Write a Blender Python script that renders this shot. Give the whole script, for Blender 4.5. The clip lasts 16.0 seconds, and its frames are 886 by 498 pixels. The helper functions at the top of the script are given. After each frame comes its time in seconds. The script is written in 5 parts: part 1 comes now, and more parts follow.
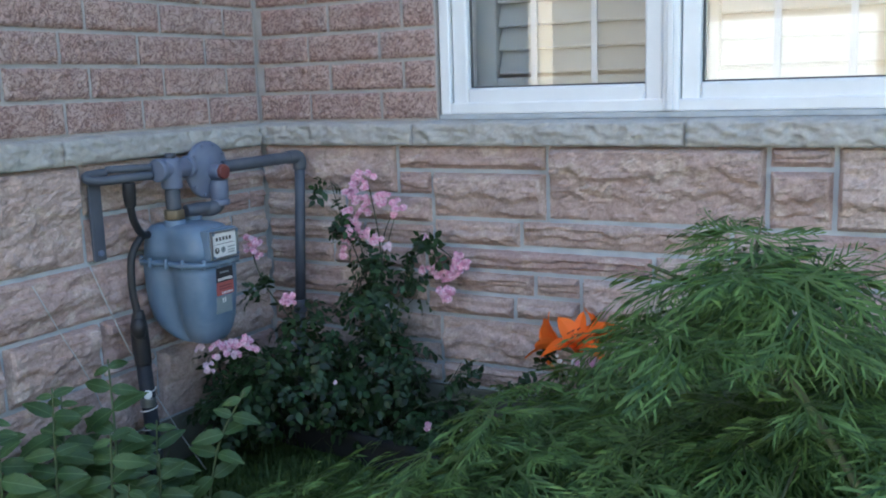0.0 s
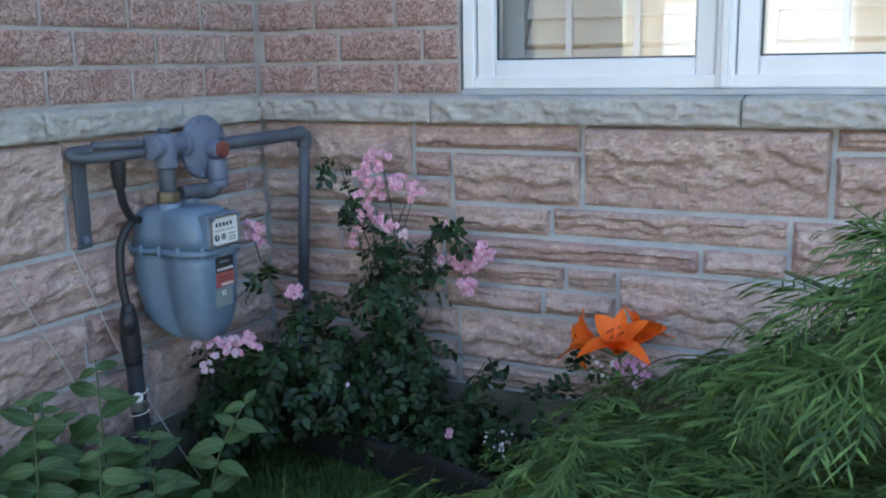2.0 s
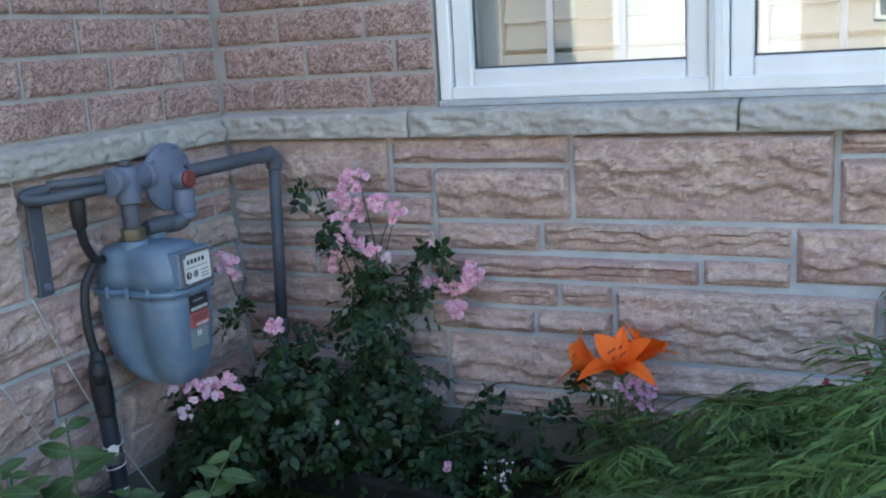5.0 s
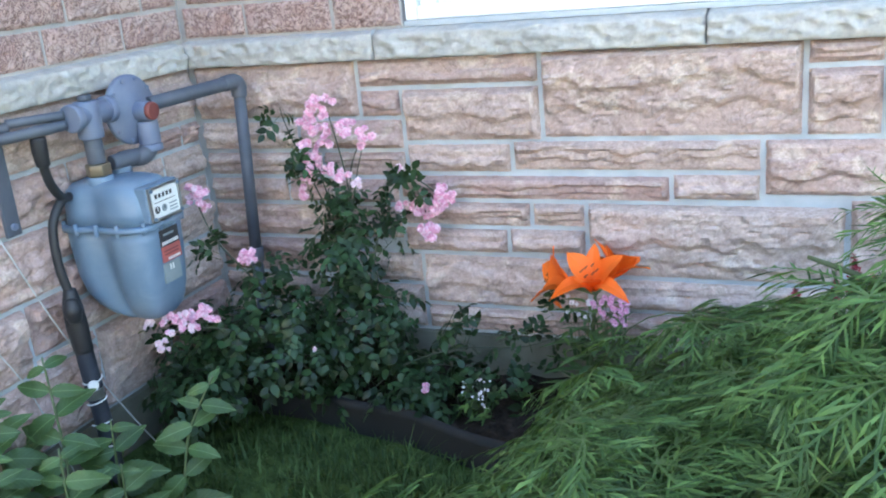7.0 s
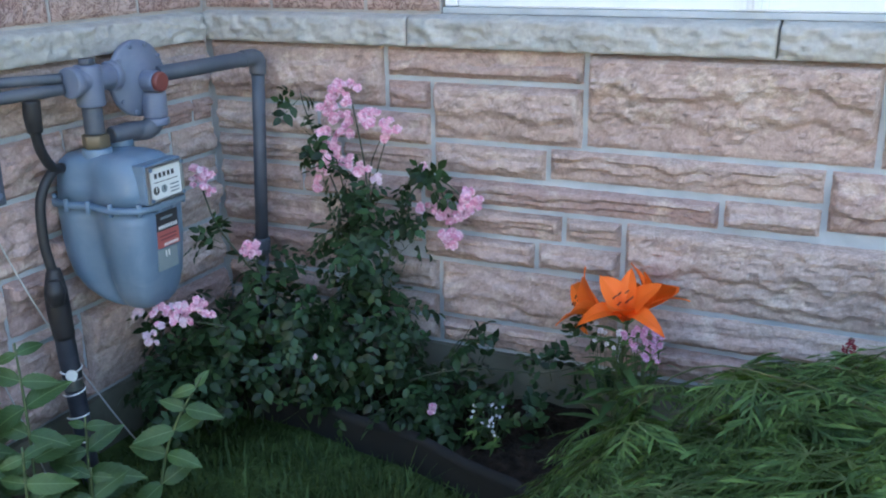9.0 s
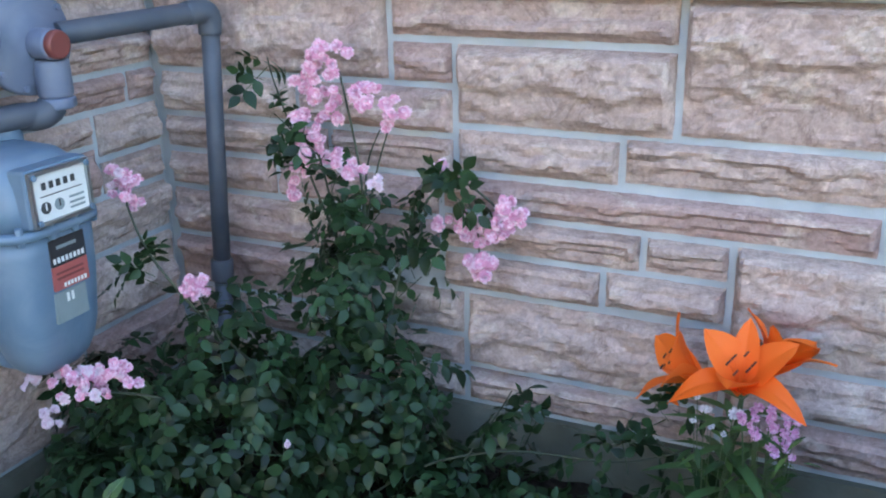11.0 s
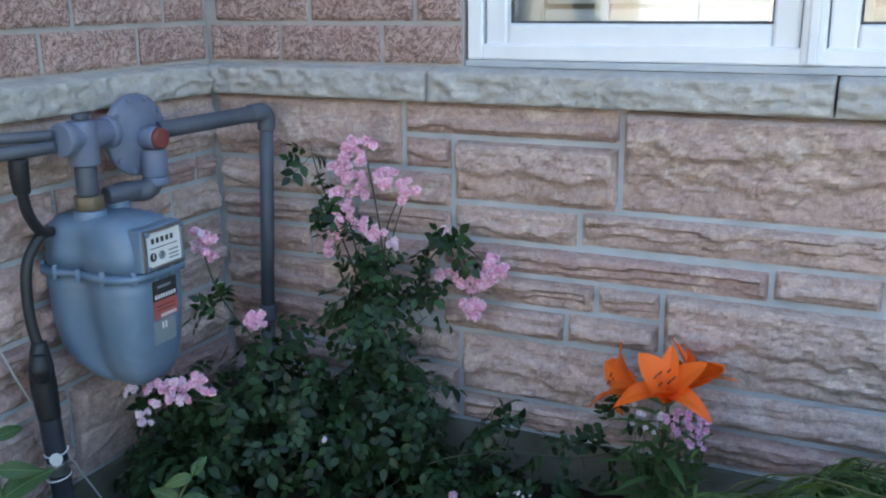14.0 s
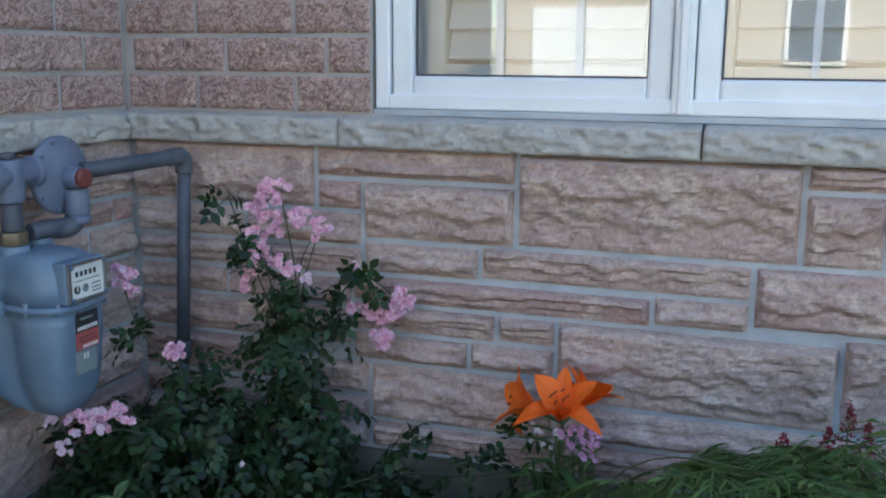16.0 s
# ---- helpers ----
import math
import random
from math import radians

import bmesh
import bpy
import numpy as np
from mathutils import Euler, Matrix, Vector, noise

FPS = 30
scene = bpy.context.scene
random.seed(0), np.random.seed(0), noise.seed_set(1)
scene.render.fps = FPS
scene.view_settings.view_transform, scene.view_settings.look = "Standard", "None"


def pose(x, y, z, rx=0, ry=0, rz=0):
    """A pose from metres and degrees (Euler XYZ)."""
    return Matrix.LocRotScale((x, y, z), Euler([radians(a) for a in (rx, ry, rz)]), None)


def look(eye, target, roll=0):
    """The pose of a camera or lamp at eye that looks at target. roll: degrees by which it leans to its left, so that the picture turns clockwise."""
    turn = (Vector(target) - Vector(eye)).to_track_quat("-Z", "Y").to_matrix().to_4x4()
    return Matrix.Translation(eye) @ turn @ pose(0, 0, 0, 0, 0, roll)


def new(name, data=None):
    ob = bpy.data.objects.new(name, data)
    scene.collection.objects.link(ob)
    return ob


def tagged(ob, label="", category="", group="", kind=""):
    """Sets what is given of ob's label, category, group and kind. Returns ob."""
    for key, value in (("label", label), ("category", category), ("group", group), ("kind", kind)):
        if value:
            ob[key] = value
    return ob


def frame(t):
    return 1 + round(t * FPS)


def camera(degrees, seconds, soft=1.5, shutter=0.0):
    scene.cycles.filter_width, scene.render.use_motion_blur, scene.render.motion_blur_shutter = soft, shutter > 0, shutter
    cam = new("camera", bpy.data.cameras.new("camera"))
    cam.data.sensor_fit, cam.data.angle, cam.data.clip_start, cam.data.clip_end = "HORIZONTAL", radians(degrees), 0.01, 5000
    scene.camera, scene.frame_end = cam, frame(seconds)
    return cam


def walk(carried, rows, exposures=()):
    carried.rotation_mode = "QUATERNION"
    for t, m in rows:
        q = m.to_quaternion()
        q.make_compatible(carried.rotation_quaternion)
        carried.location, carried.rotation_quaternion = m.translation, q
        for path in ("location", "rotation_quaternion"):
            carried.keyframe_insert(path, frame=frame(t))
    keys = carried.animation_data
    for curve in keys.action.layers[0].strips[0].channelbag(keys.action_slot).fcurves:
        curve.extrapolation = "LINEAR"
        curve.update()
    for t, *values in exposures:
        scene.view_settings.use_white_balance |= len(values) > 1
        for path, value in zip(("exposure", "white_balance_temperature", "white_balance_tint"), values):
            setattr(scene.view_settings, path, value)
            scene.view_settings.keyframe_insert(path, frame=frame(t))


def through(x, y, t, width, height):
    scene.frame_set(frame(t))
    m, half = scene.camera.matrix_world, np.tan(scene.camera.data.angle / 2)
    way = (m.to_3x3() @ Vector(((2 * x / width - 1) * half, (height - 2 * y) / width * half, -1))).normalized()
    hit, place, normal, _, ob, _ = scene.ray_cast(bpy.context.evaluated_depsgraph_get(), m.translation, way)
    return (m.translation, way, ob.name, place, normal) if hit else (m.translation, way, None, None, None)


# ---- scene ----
cam = camera(50.0, 16.0, soft=2.0)
PATH = [
    (0, (1.866, -2.245, 0.951), (0.905, -0.525, 0.609), -1.8),
    (0.5, (1.823, -2.232, 0.944), (0.873, -0.507, 0.6), -1.2),
    (1, (1.735, -2.174, 0.933), (0.823, -0.434, 0.556), -1.2),
    (1.5, (1.673, -2.129, 0.93), (0.762, -0.391, 0.545), -1.2),
    (2, (1.646, -2.104, 0.937), (0.743, -0.362, 0.55), -1.0),
    (2.5, (1.626, -2.094, 0.943), (0.731, -0.346, 0.56), -0.9),
    (3, (1.599, -2.09, 0.952), (0.709, -0.341, 0.57), -1.0),
    (5.5, (1.525, -1.997, 1.01), (0.727, -0.225, 0.535), -4.6),
    (6, (1.521, -1.993, 1.011), (0.75, -0.232, 0.46), -5.6),
    (6.5, (1.526, -1.985, 1.014), (0.761, -0.236, 0.416), -6.3),
    (7, (1.554, -1.989, 1.023), (0.77, -0.252, 0.418), -5.5),
    (7.5, (1.566, -2.007, 1.035), (0.781, -0.263, 0.448), -2.4),
    (8, (1.565, -2.017, 1.046), (0.752, -0.285, 0.463), -0.9),
    (10.5, (1.225, -1.361, 0.909), (0.427, 0.342, 0.227), -0.8),
    (11, (1.192, -1.305, 0.906), (0.372, 0.39, 0.231), -1.2),
    (11.5, (1.169, -1.282, 0.894), (0.356, 0.422, 0.235), -1.0),
    (12, (1.168, -1.272, 0.898), (0.35, 0.431, 0.24), -1.0),
    (12.5, (1.169, -1.28, 0.897), (0.353, 0.426, 0.247), -0.8),
    (13, (1.196, -1.334, 0.91), (0.361, 0.374, 0.289), -0.8),
    (13.5, (1.312, -1.584, 0.968), (0.479, 0.147, 0.41), -0.5),
    (14, (1.369, -1.695, 0.992), (0.538, 0.049, 0.474), -0.6),
    (14.5, (1.411, -1.805, 0.996), (0.626, -0.025, 0.531), -0.4),
    (15, (1.418, -1.811, 0.987), (0.691, -0.003, 0.537), -0.2),
    (15.5, (1.405, -1.828, 0.979), (0.699, -0.009, 0.539), 0.3),
    (16, (1.409, -1.838, 0.97), (0.763, 0.014, 0.58), 0.4),
]
EXPO = [(t, e, k, 10 - (k - 6000) / 125) for t, e, k in ((0, 2.32, 6430), (3.2, 2.34, 6430), (5.3, 2.32, 6480), (6.0, 2.95, 6650), (6.5, 3.36, 6680), (7.0, 3.40, 6700), (7.5, 3.08, 6760), (8.2, 2.74, 6600), (10.3, 3.02, 6420), (11.0, 3.08, 6420), (12.0, 2.93, 6450), (12.5, 2.92, 6450), (13.5, 2.87, 6450), (14.0, 2.49, 6450), (14.5, 2.34, 6450), (15.0, 2.24, 6450), (16, 2.15, 6450))]
walk(cam, [(t, look(eye, target, roll)) for t, eye, target, roll in PATH], EXPO)

# ---- daylight: the sun stands behind the house, the corner lies in open shade ----
SUN_ELEV, SUN_AZ = radians(38), radians(20)
world = bpy.data.worlds.new("sky")
scene.world = world
world.use_nodes = True
wn = world.node_tree
sky = wn.nodes.new("ShaderNodeTexSky")
sky.sky_type, sky.sun_disc = "NISHITA", False
sky.sun_elevation, sky.sun_rotation = SUN_ELEV, SUN_AZ
wn.links.new(sky.outputs[0], wn.nodes["Background"].inputs[0])
wn.nodes["Background"].inputs[1].default_value = 0.15
sun = new("sun", bpy.data.lights.new("sun", "SUN"))
sun.data.energy, sun.data.angle, sun.data.color = 5.0, radians(0.5), (1.0, 0.93, 0.82)
sun_way = Vector((math.sin(SUN_AZ) * math.cos(SUN_ELEV), math.cos(SUN_AZ) * math.cos(SUN_ELEV), math.sin(SUN_ELEV)))
sun.matrix_world = look(sun_way * 30, (0, 0, 0))


# ---- materials ----
class Mat:
    """A small builder of node materials."""

    def __init__(self, name, rough=0.7, metal=0.0, spec=0.5):
        self.m = bpy.data.materials.new(name)
        self.m.use_nodes = True
        self.t = self.m.node_tree
        self.b = self.t.nodes["Principled BSDF"]
        self.b.inputs["Roughness"].default_value = rough
        self.b.inputs["Metallic"].default_value = metal
        self.b.inputs["Specular IOR Level"].default_value = spec
        self.co = self.t.nodes.new("ShaderNodeTexCoord").outputs["Object"]

    def node(self, kind, **values):
        n = self.t.nodes.new(kind)
        for k, v in values.items():
            n.inputs[k.replace("_", " ")].default_value = v
        return n

    def link(self, a, b):
        self.t.links.new(a, b)

    def stretch(self, sx, sy, sz, shift=None):
        n = self.node("ShaderNodeMapping")
        n.inputs["Scale"].default_value = (sx, sy, sz)
        self.link(self.co, n.inputs["Vector"])
        if shift is not None:
            self.link(shift, n.inputs["Location"])
        return n.outputs[0]

    def noise(self, scale, detail=4.0, vec=None, distortion=0.0, rough=0.55):
        n = self.node("ShaderNodeTexNoise", Scale=scale, Detail=detail, Distortion=distortion, Roughness=rough)
        self.link(vec or self.co, n.inputs["Vector"])
        return n.outputs["Fac"]

    def ramp(self, fac, *stops):
        n = self.t.nodes.new("ShaderNodeValToRGB")
        e = n.color_ramp.elements
        while len(e) < len(stops):
            e.new(0.5)
        for el, (p, c) in zip(e, stops):
            el.position = p
            el.color = (*c, 1) if len(c) == 3 else (c[0], c[0], c[0], 1)
        self.link(fac, n.inputs[0])
        return n.outputs[0]

    def mix(self, fac, a, b, mode="MIX"):
        n = self.t.nodes.new("ShaderNodeMix")
        n.data_type, n.blend_type = "RGBA", mode
        for s, v in ((n.inputs[0], fac), (n.inputs[6], a), (n.inputs[7], b)):
            if isinstance(v, (int, float)):
                s.default_value = v
            elif isinstance(v, tuple):
                s.default_value = (*v, 1)
            else:
                self.link(v, s)
        return n.outputs[2]

    def random(self):
        return self.t.nodes.new("ShaderNodeObjectInfo").outputs["Random"]

    def island(self):
        return self.t.nodes.new("ShaderNodeNewGeometry").outputs["Random Per Island"]

    def colour(self, c):
        if isinstance(c, tuple):
            self.b.inputs["Base Color"].default_value = (*c, 1)
        else:
            self.link(c, self.b.inputs["Base Color"])
        return self

    def bump(self, h, strength=0.5, distance=0.01):
        n = self.node("ShaderNodeBump", Strength=strength, Distance=distance)
        self.link(h, n.inputs["Height"])
        self.link(n.outputs[0], self.b.inputs["Normal"])
        return self

    def rough(self, fac, lo, hi):
        n = self.node("ShaderNodeMapRange")
        n.inputs["To Min"].default_value, n.inputs["To Max"].default_value = lo, hi
        self.link(fac, n.inputs["Value"])
        self.link(n.outputs[0], self.b.inputs["Roughness"])
        return self

    def translucent(self, c, amount):
        """Lets light through thin leaves and petals."""
        tr = self.t.nodes.new("ShaderNodeBsdfTranslucent")
        if isinstance(c, tuple):
            tr.inputs[0].default_value = (*c, 1)
        else:
            self.link(c, tr.inputs[0])
        mx = self.t.nodes.new("ShaderNodeMixShader")
        mx.inputs[0].default_value = amount
        self.link(self.b.outputs[0], mx.inputs[1])
        self.link(tr.outputs[0], mx.inputs[2])
        self.link(mx.outputs[0], self.t.nodes["Material Output"].inputs[0])
        return self


def random_shift(q, amount=7.0):
    """A place in the texture of each object's own."""
    n = q.node("ShaderNodeCombineXYZ")
    mul = q.node("ShaderNodeMath")
    mul.operation = "MULTIPLY"
    mul.inputs[1].default_value = amount
    q.link(q.random(), mul.inputs[0])
    for s in n.inputs:
        q.link(mul.outputs[0], s)
    return n.outputs[0]


def make_stone():
    q = Mat("split_sandstone", 0.9, spec=0.25)
    sh = random_shift(q)
    bands = q.noise(1.0, 8, q.stretch(9, 9, 24, sh), 1.2, 0.66)
    blot = q.noise(1.0, 7, q.stretch(13, 13, 20, sh), 1.5, 0.62)
    crevice_lines = q.noise(1.0, 6, q.stretch(7, 7, 34, sh), 1.4, 0.6)
    fine = q.noise(110, 8, None, 0.6, 0.75)
    base = q.ramp(q.random(), (0.0, (0.45, 0.325, 0.290)), (0.35, (0.51, 0.395, 0.345)), (0.7, (0.43, 0.300, 0.272)), (1.0, (0.53, 0.425, 0.375)))
    streak = q.ramp(bands, (0.50, (0.0, 0.0, 0.0)), (0.66, (1.0, 1.0, 1.0)))
    c = q.mix(streak, base, q.mix(0.65, base, (0.66, 0.55, 0.465)))
    dark = q.ramp(blot, (0.30, (0.76, 0.72, 0.70)), (0.52, (1.0, 1.0, 1.0)))
    c = q.mix(0.75, c, dark, "MULTIPLY")
    # shade of the ledge crevices put into the colour as thin lines
    crevice_shade = q.ramp(crevice_lines, (0.455, (1.0, 1.0, 1.0)), (0.475, (0.45, 0.40, 0.38)), (0.495, (1.0, 1.0, 1.0)))
    c = q.mix(0.45, c, crevice_shade, "MULTIPLY")
    c = q.mix(0.7, c, q.ramp(fine, (0.3, (0.55, 0.55, 0.55)), (0.7, (1.35, 1.35, 1.35))), "MULTIPLY")
    q.colour(c)
    h = q.mix(0.40, q.mix(0.35, q.noise(75, 8, None, 0.8, 0.75), crevice_shade), q.noise(1.0, 8, q.stretch(24, 24, 70, sh), 1.5, 0.65))
    return q.bump(h, 0.42, 0.009).m


def make_brick():
    q = Mat("rock_face_brick", 0.9, spec=0.25)
    sh = random_shift(q)
    pits = q.noise(1.0, 7, q.stretch(50, 50, 66, sh), 1.2, 0.66)
    tone = q.noise(1.0, 3, q.stretch(14, 14, 20, sh), 0.5)
    base = q.ramp(q.random(), (0.0, (0.43, 0.285, 0.250)), (0.5, (0.47, 0.325, 0.290)), (1.0, (0.39, 0.252, 0.226)))
    c = q.mix(q.ramp(tone, (0.35, (0.0, 0.0, 0.0)), (0.7, (1.0, 1.0, 1.0))), base, (0.50, 0.375, 0.335))
    # recess shade put into the colour: squiggly creases here, pits below
    crease_shade = q.noise(1.0, 3, q.stretch(36, 36, 66, sh), 2.4, 0.6)
    c = q.mix(q.ramp(crease_shade, (0.41, (0.0, 0.0, 0.0)), (0.475, (0.9, 0.9, 0.9)), (0.54, (0.0, 0.0, 0.0))), c, (0.125, 0.068, 0.060))
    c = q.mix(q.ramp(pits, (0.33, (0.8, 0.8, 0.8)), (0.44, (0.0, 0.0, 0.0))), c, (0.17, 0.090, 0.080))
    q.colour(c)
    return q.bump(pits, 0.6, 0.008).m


def make_mortar(name, a, b):
    q = Mat(name, 0.95, spec=0.2)
    q.colour(q.mix(q.ramp(q.noise(11, 6), (0.3, (0, 0, 0)), (0.7, (1, 1, 1))), a, b))
    return q.bump(q.noise(160, 4), 0.35, 0.003).m


def make_concrete():
    q = Mat("parged_concrete", 0.95, spec=0.2)
    q.colour(q.mix(q.ramp(q.noise(5, 7), (0.3, (0, 0, 0)), (0.75, (1, 1, 1))), (0.085, 0.083, 0.062), (0.20, 0.195, 0.155)))
    return q.bump(q.noise(60, 6), 0.4, 0.006).m


def make_sill():
    q = Mat("limestone_sill", 0.9, spec=0.3)
    c = q.mix(q.ramp(q.noise(9, 7, None, 0.8), (0.3, (0, 0, 0)), (0.7, (1, 1, 1))), (0.40, 0.382, 0.350), (0.53, 0.507, 0.468))
    q.colour(q.mix(0.4, c, q.ramp(q.noise(70, 5), (0.3, (0.6, 0.6, 0.6)), (0.7, (1.15, 1.15, 1.15))), "MULTIPLY"))
    return q.bump(q.noise(42, 7, None, 0.6, 0.65), 0.8, 0.010).m


def make_vinyl():
    q = Mat("white_vinyl", 0.38)
    q.colour(q.mix(q.ramp(q.noise(6, 6), (0.4, (0, 0, 0)), (0.8, (1, 1, 1))), (0.80, 0.81, 0.82), (0.70, 0.71, 0.72)))
    return q.m


def make_paint(name, c, worn, rough=0.5, scale=14):
    q = Mat(name, rough)
    f = q.ramp(q.noise(scale, 7, None, 0.6), (0.42, (0, 0, 0)), (0.72, (1, 1, 1)))
    q.colour(q.mix(f, c, worn)).rough(q.noise(30, 4), rough - 0.12, rough + 0.2)
    return q.bump(q.noise(220, 2), 0.12, 0.001).m


def make_plain(name, c, rough=0.6, metal=0.0, vary=0.75):
    q = Mat(name, rough, metal)
    q.colour(q.mix(q.noise(40, 4), tuple(v * vary for v in c), c))
    return q.m


def make_leaf(name, lo, hi, rough=0.45, through=0.22, spec=0.5, per="island"):
    q = Mat(name, rough, spec=spec)
    r = q.island() if per == "island" else q.random()
    c = q.ramp(r, (0.0, lo), (0.75, hi), (1.0, tuple(min(1, v * 1.35) for v in hi)))
    c = q.mix(0.4, c, q.ramp(q.noise(60, 4), (0.3, (0.65, 0.65, 0.65)), (0.7, (1.2, 1.2, 1.2))), "MULTIPLY")
    q.colour(c)
    q.translucent(q.mix(0.5, c, (0.25, 0.40, 0.05)), through)
    return q.m


def make_veined_leaf(name, lo, hi):
    """A leaf whose paler midrib and side veins run along its own axes."""
    q = Mat(name, 0.48, spec=0.4)
    xyz = q.node("ShaderNodeSeparateXYZ")
    q.link(q.co, xyz.inputs[0])

    def sum_of(op, a, b):
        n = q.node("ShaderNodeMath")
        n.operation = op
        for sock, v in zip(n.inputs, (a, b)):
            if isinstance(v, (int, float)):
                sock.default_value = v
            else:
                q.link(v, sock)
        return n.outputs[0]

    across = sum_of("ABSOLUTE", xyz.outputs[0], 0.0)
    rib = q.ramp(sum_of("MULTIPLY", across, 300.0), (0.18, (1, 1, 1)), (0.42, (0, 0, 0)))
    phase = sum_of("MULTIPLY", sum_of("SUBTRACT", xyz.outputs[1], sum_of("MULTIPLY", across, 1.3)), 560.0)
    side = q.ramp(sum_of("SINE", phase, 0.0), (0.80, (0, 0, 0)), (1.0, (1, 1, 1)))
    c = q.ramp(q.random(), (0.0, lo), (1.0, hi))
    c = q.mix(0.45, c, q.ramp(q.noise(55, 4), (0.3, (0.6, 0.6, 0.6)), (0.7, (1.25, 1.25, 1.25))), "MULTIPLY")
    c = q.mix(sum_of("MULTIPLY", side, 0.30), c, (0.12, 0.20, 0.08))
    c = q.mix(sum_of("MULTIPLY", rib, 0.7), c, (0.16, 0.25, 0.10))
    q.colour(c)
    q.bump(side, 0.25, 0.002)
    return q.translucent(q.mix(0.5, c, (0.25, 0.40, 0.05)), 0.2).m


def make_soil():
    q = Mat("dark_soil", 1.0, spec=0.1)
    q.colour(q.ramp(q.noise(35, 8), (0.3, (0.012, 0.009, 0.007)), (0.6, (0.035, 0.026, 0.020)), (0.8, (0.075, 0.058, 0.045))))
    return q.bump(q.noise(70, 8), 1.0, 0.02).m


def make_lawn():
    q = Mat("lawn_ground", 1.0, spec=0.1)
    q.colour(q.ramp(q.noise(20, 8), (0.3, (0.030, 0.050, 0.015)), (0.7, (0.095, 0.150, 0.045))))
    return q.bump(q.noise(90, 6), 0.8, 0.02).m


STONE, BRICK = make_stone(), make_brick()
STONE_MORTAR = make_mortar("grey_mortar", (0.35, 0.375, 0.395), (0.48, 0.505, 0.525))
BRICK_MORTAR = make_mortar("brown_grey_mortar", (0.34, 0.315, 0.30), (0.46, 0.43, 0.41))
CONCRETE, SILL, VINYL = make_concrete(), make_sill(), make_vinyl()
METER = make_paint("blue_grey_enamel", (0.112, 0.175, 0.25), (0.165, 0.225, 0.30), 0.40)
REGULATOR = make_paint("slate_blue_enamel", (0.125, 0.152, 0.225), (0.165, 0.19, 0.25), 0.5)
PIPE = make_paint("dark_grey_pipe_paint", (0.060, 0.070, 0.092), (0.095, 0.104, 0.125), 0.5, 9)
RISER = make_paint("near_black_pipe_paint", (0.030, 0.034, 0.045), (0.060, 0.066, 0.08), 0.45)
BLACK = make_plain("black_rubber", (0.018, 0.018, 0.021), 0.55)
STEEL = make_plain("zinc_steel", (0.42, 0.43, 0.42), 0.35, 0.9)
BRASS = make_plain("dull_brass", (0.19, 0.15, 0.10), 0.5, 0.5)
RED = make_plain("red_plastic", (0.20, 0.052, 0.045), 0.5)
REDTAG = make_plain("red_sticker", (0.42, 0.11, 0.10), 0.5)
BLACKTAG = make_plain("black_sticker", (0.03, 0.03, 0.035), 0.45)
WHITE = make_plain("white_print", (0.74, 0.75, 0.73), 0.5, 0, 0.9)
INK = make_plain("black_print", (0.05, 0.05, 0.05), 0.6)
GREYTAG = make_plain("worn_grey_sticker", (0.24, 0.29, 0.30), 0.6)
EDGING = make_plain("black_plastic_edging", (0.010, 0.011, 0.012), 0.85)
SHUTTER = make_plain("pale_shutter_paint", (0.80, 0.83, 0.79), 0.5, 0, 0.93)
SEAL = make_plain("grey_window_seal", (0.07, 0.075, 0.08), 0.5)
PALE_WIRE = make_plain("pale_grey_wire", (0.50, 0.50, 0.48), 0.5)
SOIL, LAWN = make_soil(), make_lawn()
ROSE_LEAF = make_leaf("rose_leaf", (0.006, 0.015, 0.007), (0.025, 0.056, 0.022), 0.40, 0.12, 0.26)
MAPLE_LEAF = make_leaf("lace_maple_leaf", (0.020, 0.050, 0.018), (0.100, 0.178, 0.050), 0.55, 0.22, 0.3)
MAPLE_VEIN = make_plain("pale_leaf_vein", (0.125, 0.185, 0.06), 0.55)
SHRUB_LEAF = make_veined_leaf("shrub_leaf", (0.030, 0.072, 0.024), (0.066, 0.128, 0.038))
LILY_LEAF = make_leaf("lily_leaf", (0.045, 0.10, 0.035), (0.075, 0.15, 0.05), 0.42, 0.2, 0.5, "object")
GRASS = make_leaf("grass_blade", (0.018, 0.042, 0.014), (0.062, 0.108, 0.036), 0.65, 0.2, 0.25)
STEM = make_plain("green_stem", (0.09, 0.13, 0.05), 0.6)
TWIG = make_plain("green_brown_twig", (0.085, 0.10, 0.04), 0.8)
WOODY = make_plain("rose_cane", (0.05, 0.06, 0.035), 0.7)


def make_petal(name, lo, hi, through=0.25, per="island"):
    q = Mat(name, 0.55, spec=0.3)
    c = q.mix(q.island() if per == "island" else q.random(), lo, hi)
    q.colour(c).translucent(c, through)
    return q.m


PINK = make_petal("pink_petal", (0.74, 0.30, 0.46), (0.93, 0.70, 0.79))
PALE = make_petal("faded_pink_petal", (0.78, 0.55, 0.64), (0.85, 0.74, 0.78))
MAUVE = make_petal("mauve_petal", (0.66, 0.25, 0.48), (0.84, 0.56, 0.72))
WHITE_PETAL = make_petal("white_petal", (0.72, 0.66, 0.72), (0.85, 0.83, 0.85))
ORANGE = make_petal("orange_petal", (0.92, 0.145, 0.014), (0.98, 0.21, 0.030), 0.18, "object")
CRIMSON = make_petal("crimson_plume", (0.20, 0.018, 0.035), (0.34, 0.04, 0.06))
POLLEN = make_plain("brown_anther", (0.07, 0.02, 0.012), 0.8)


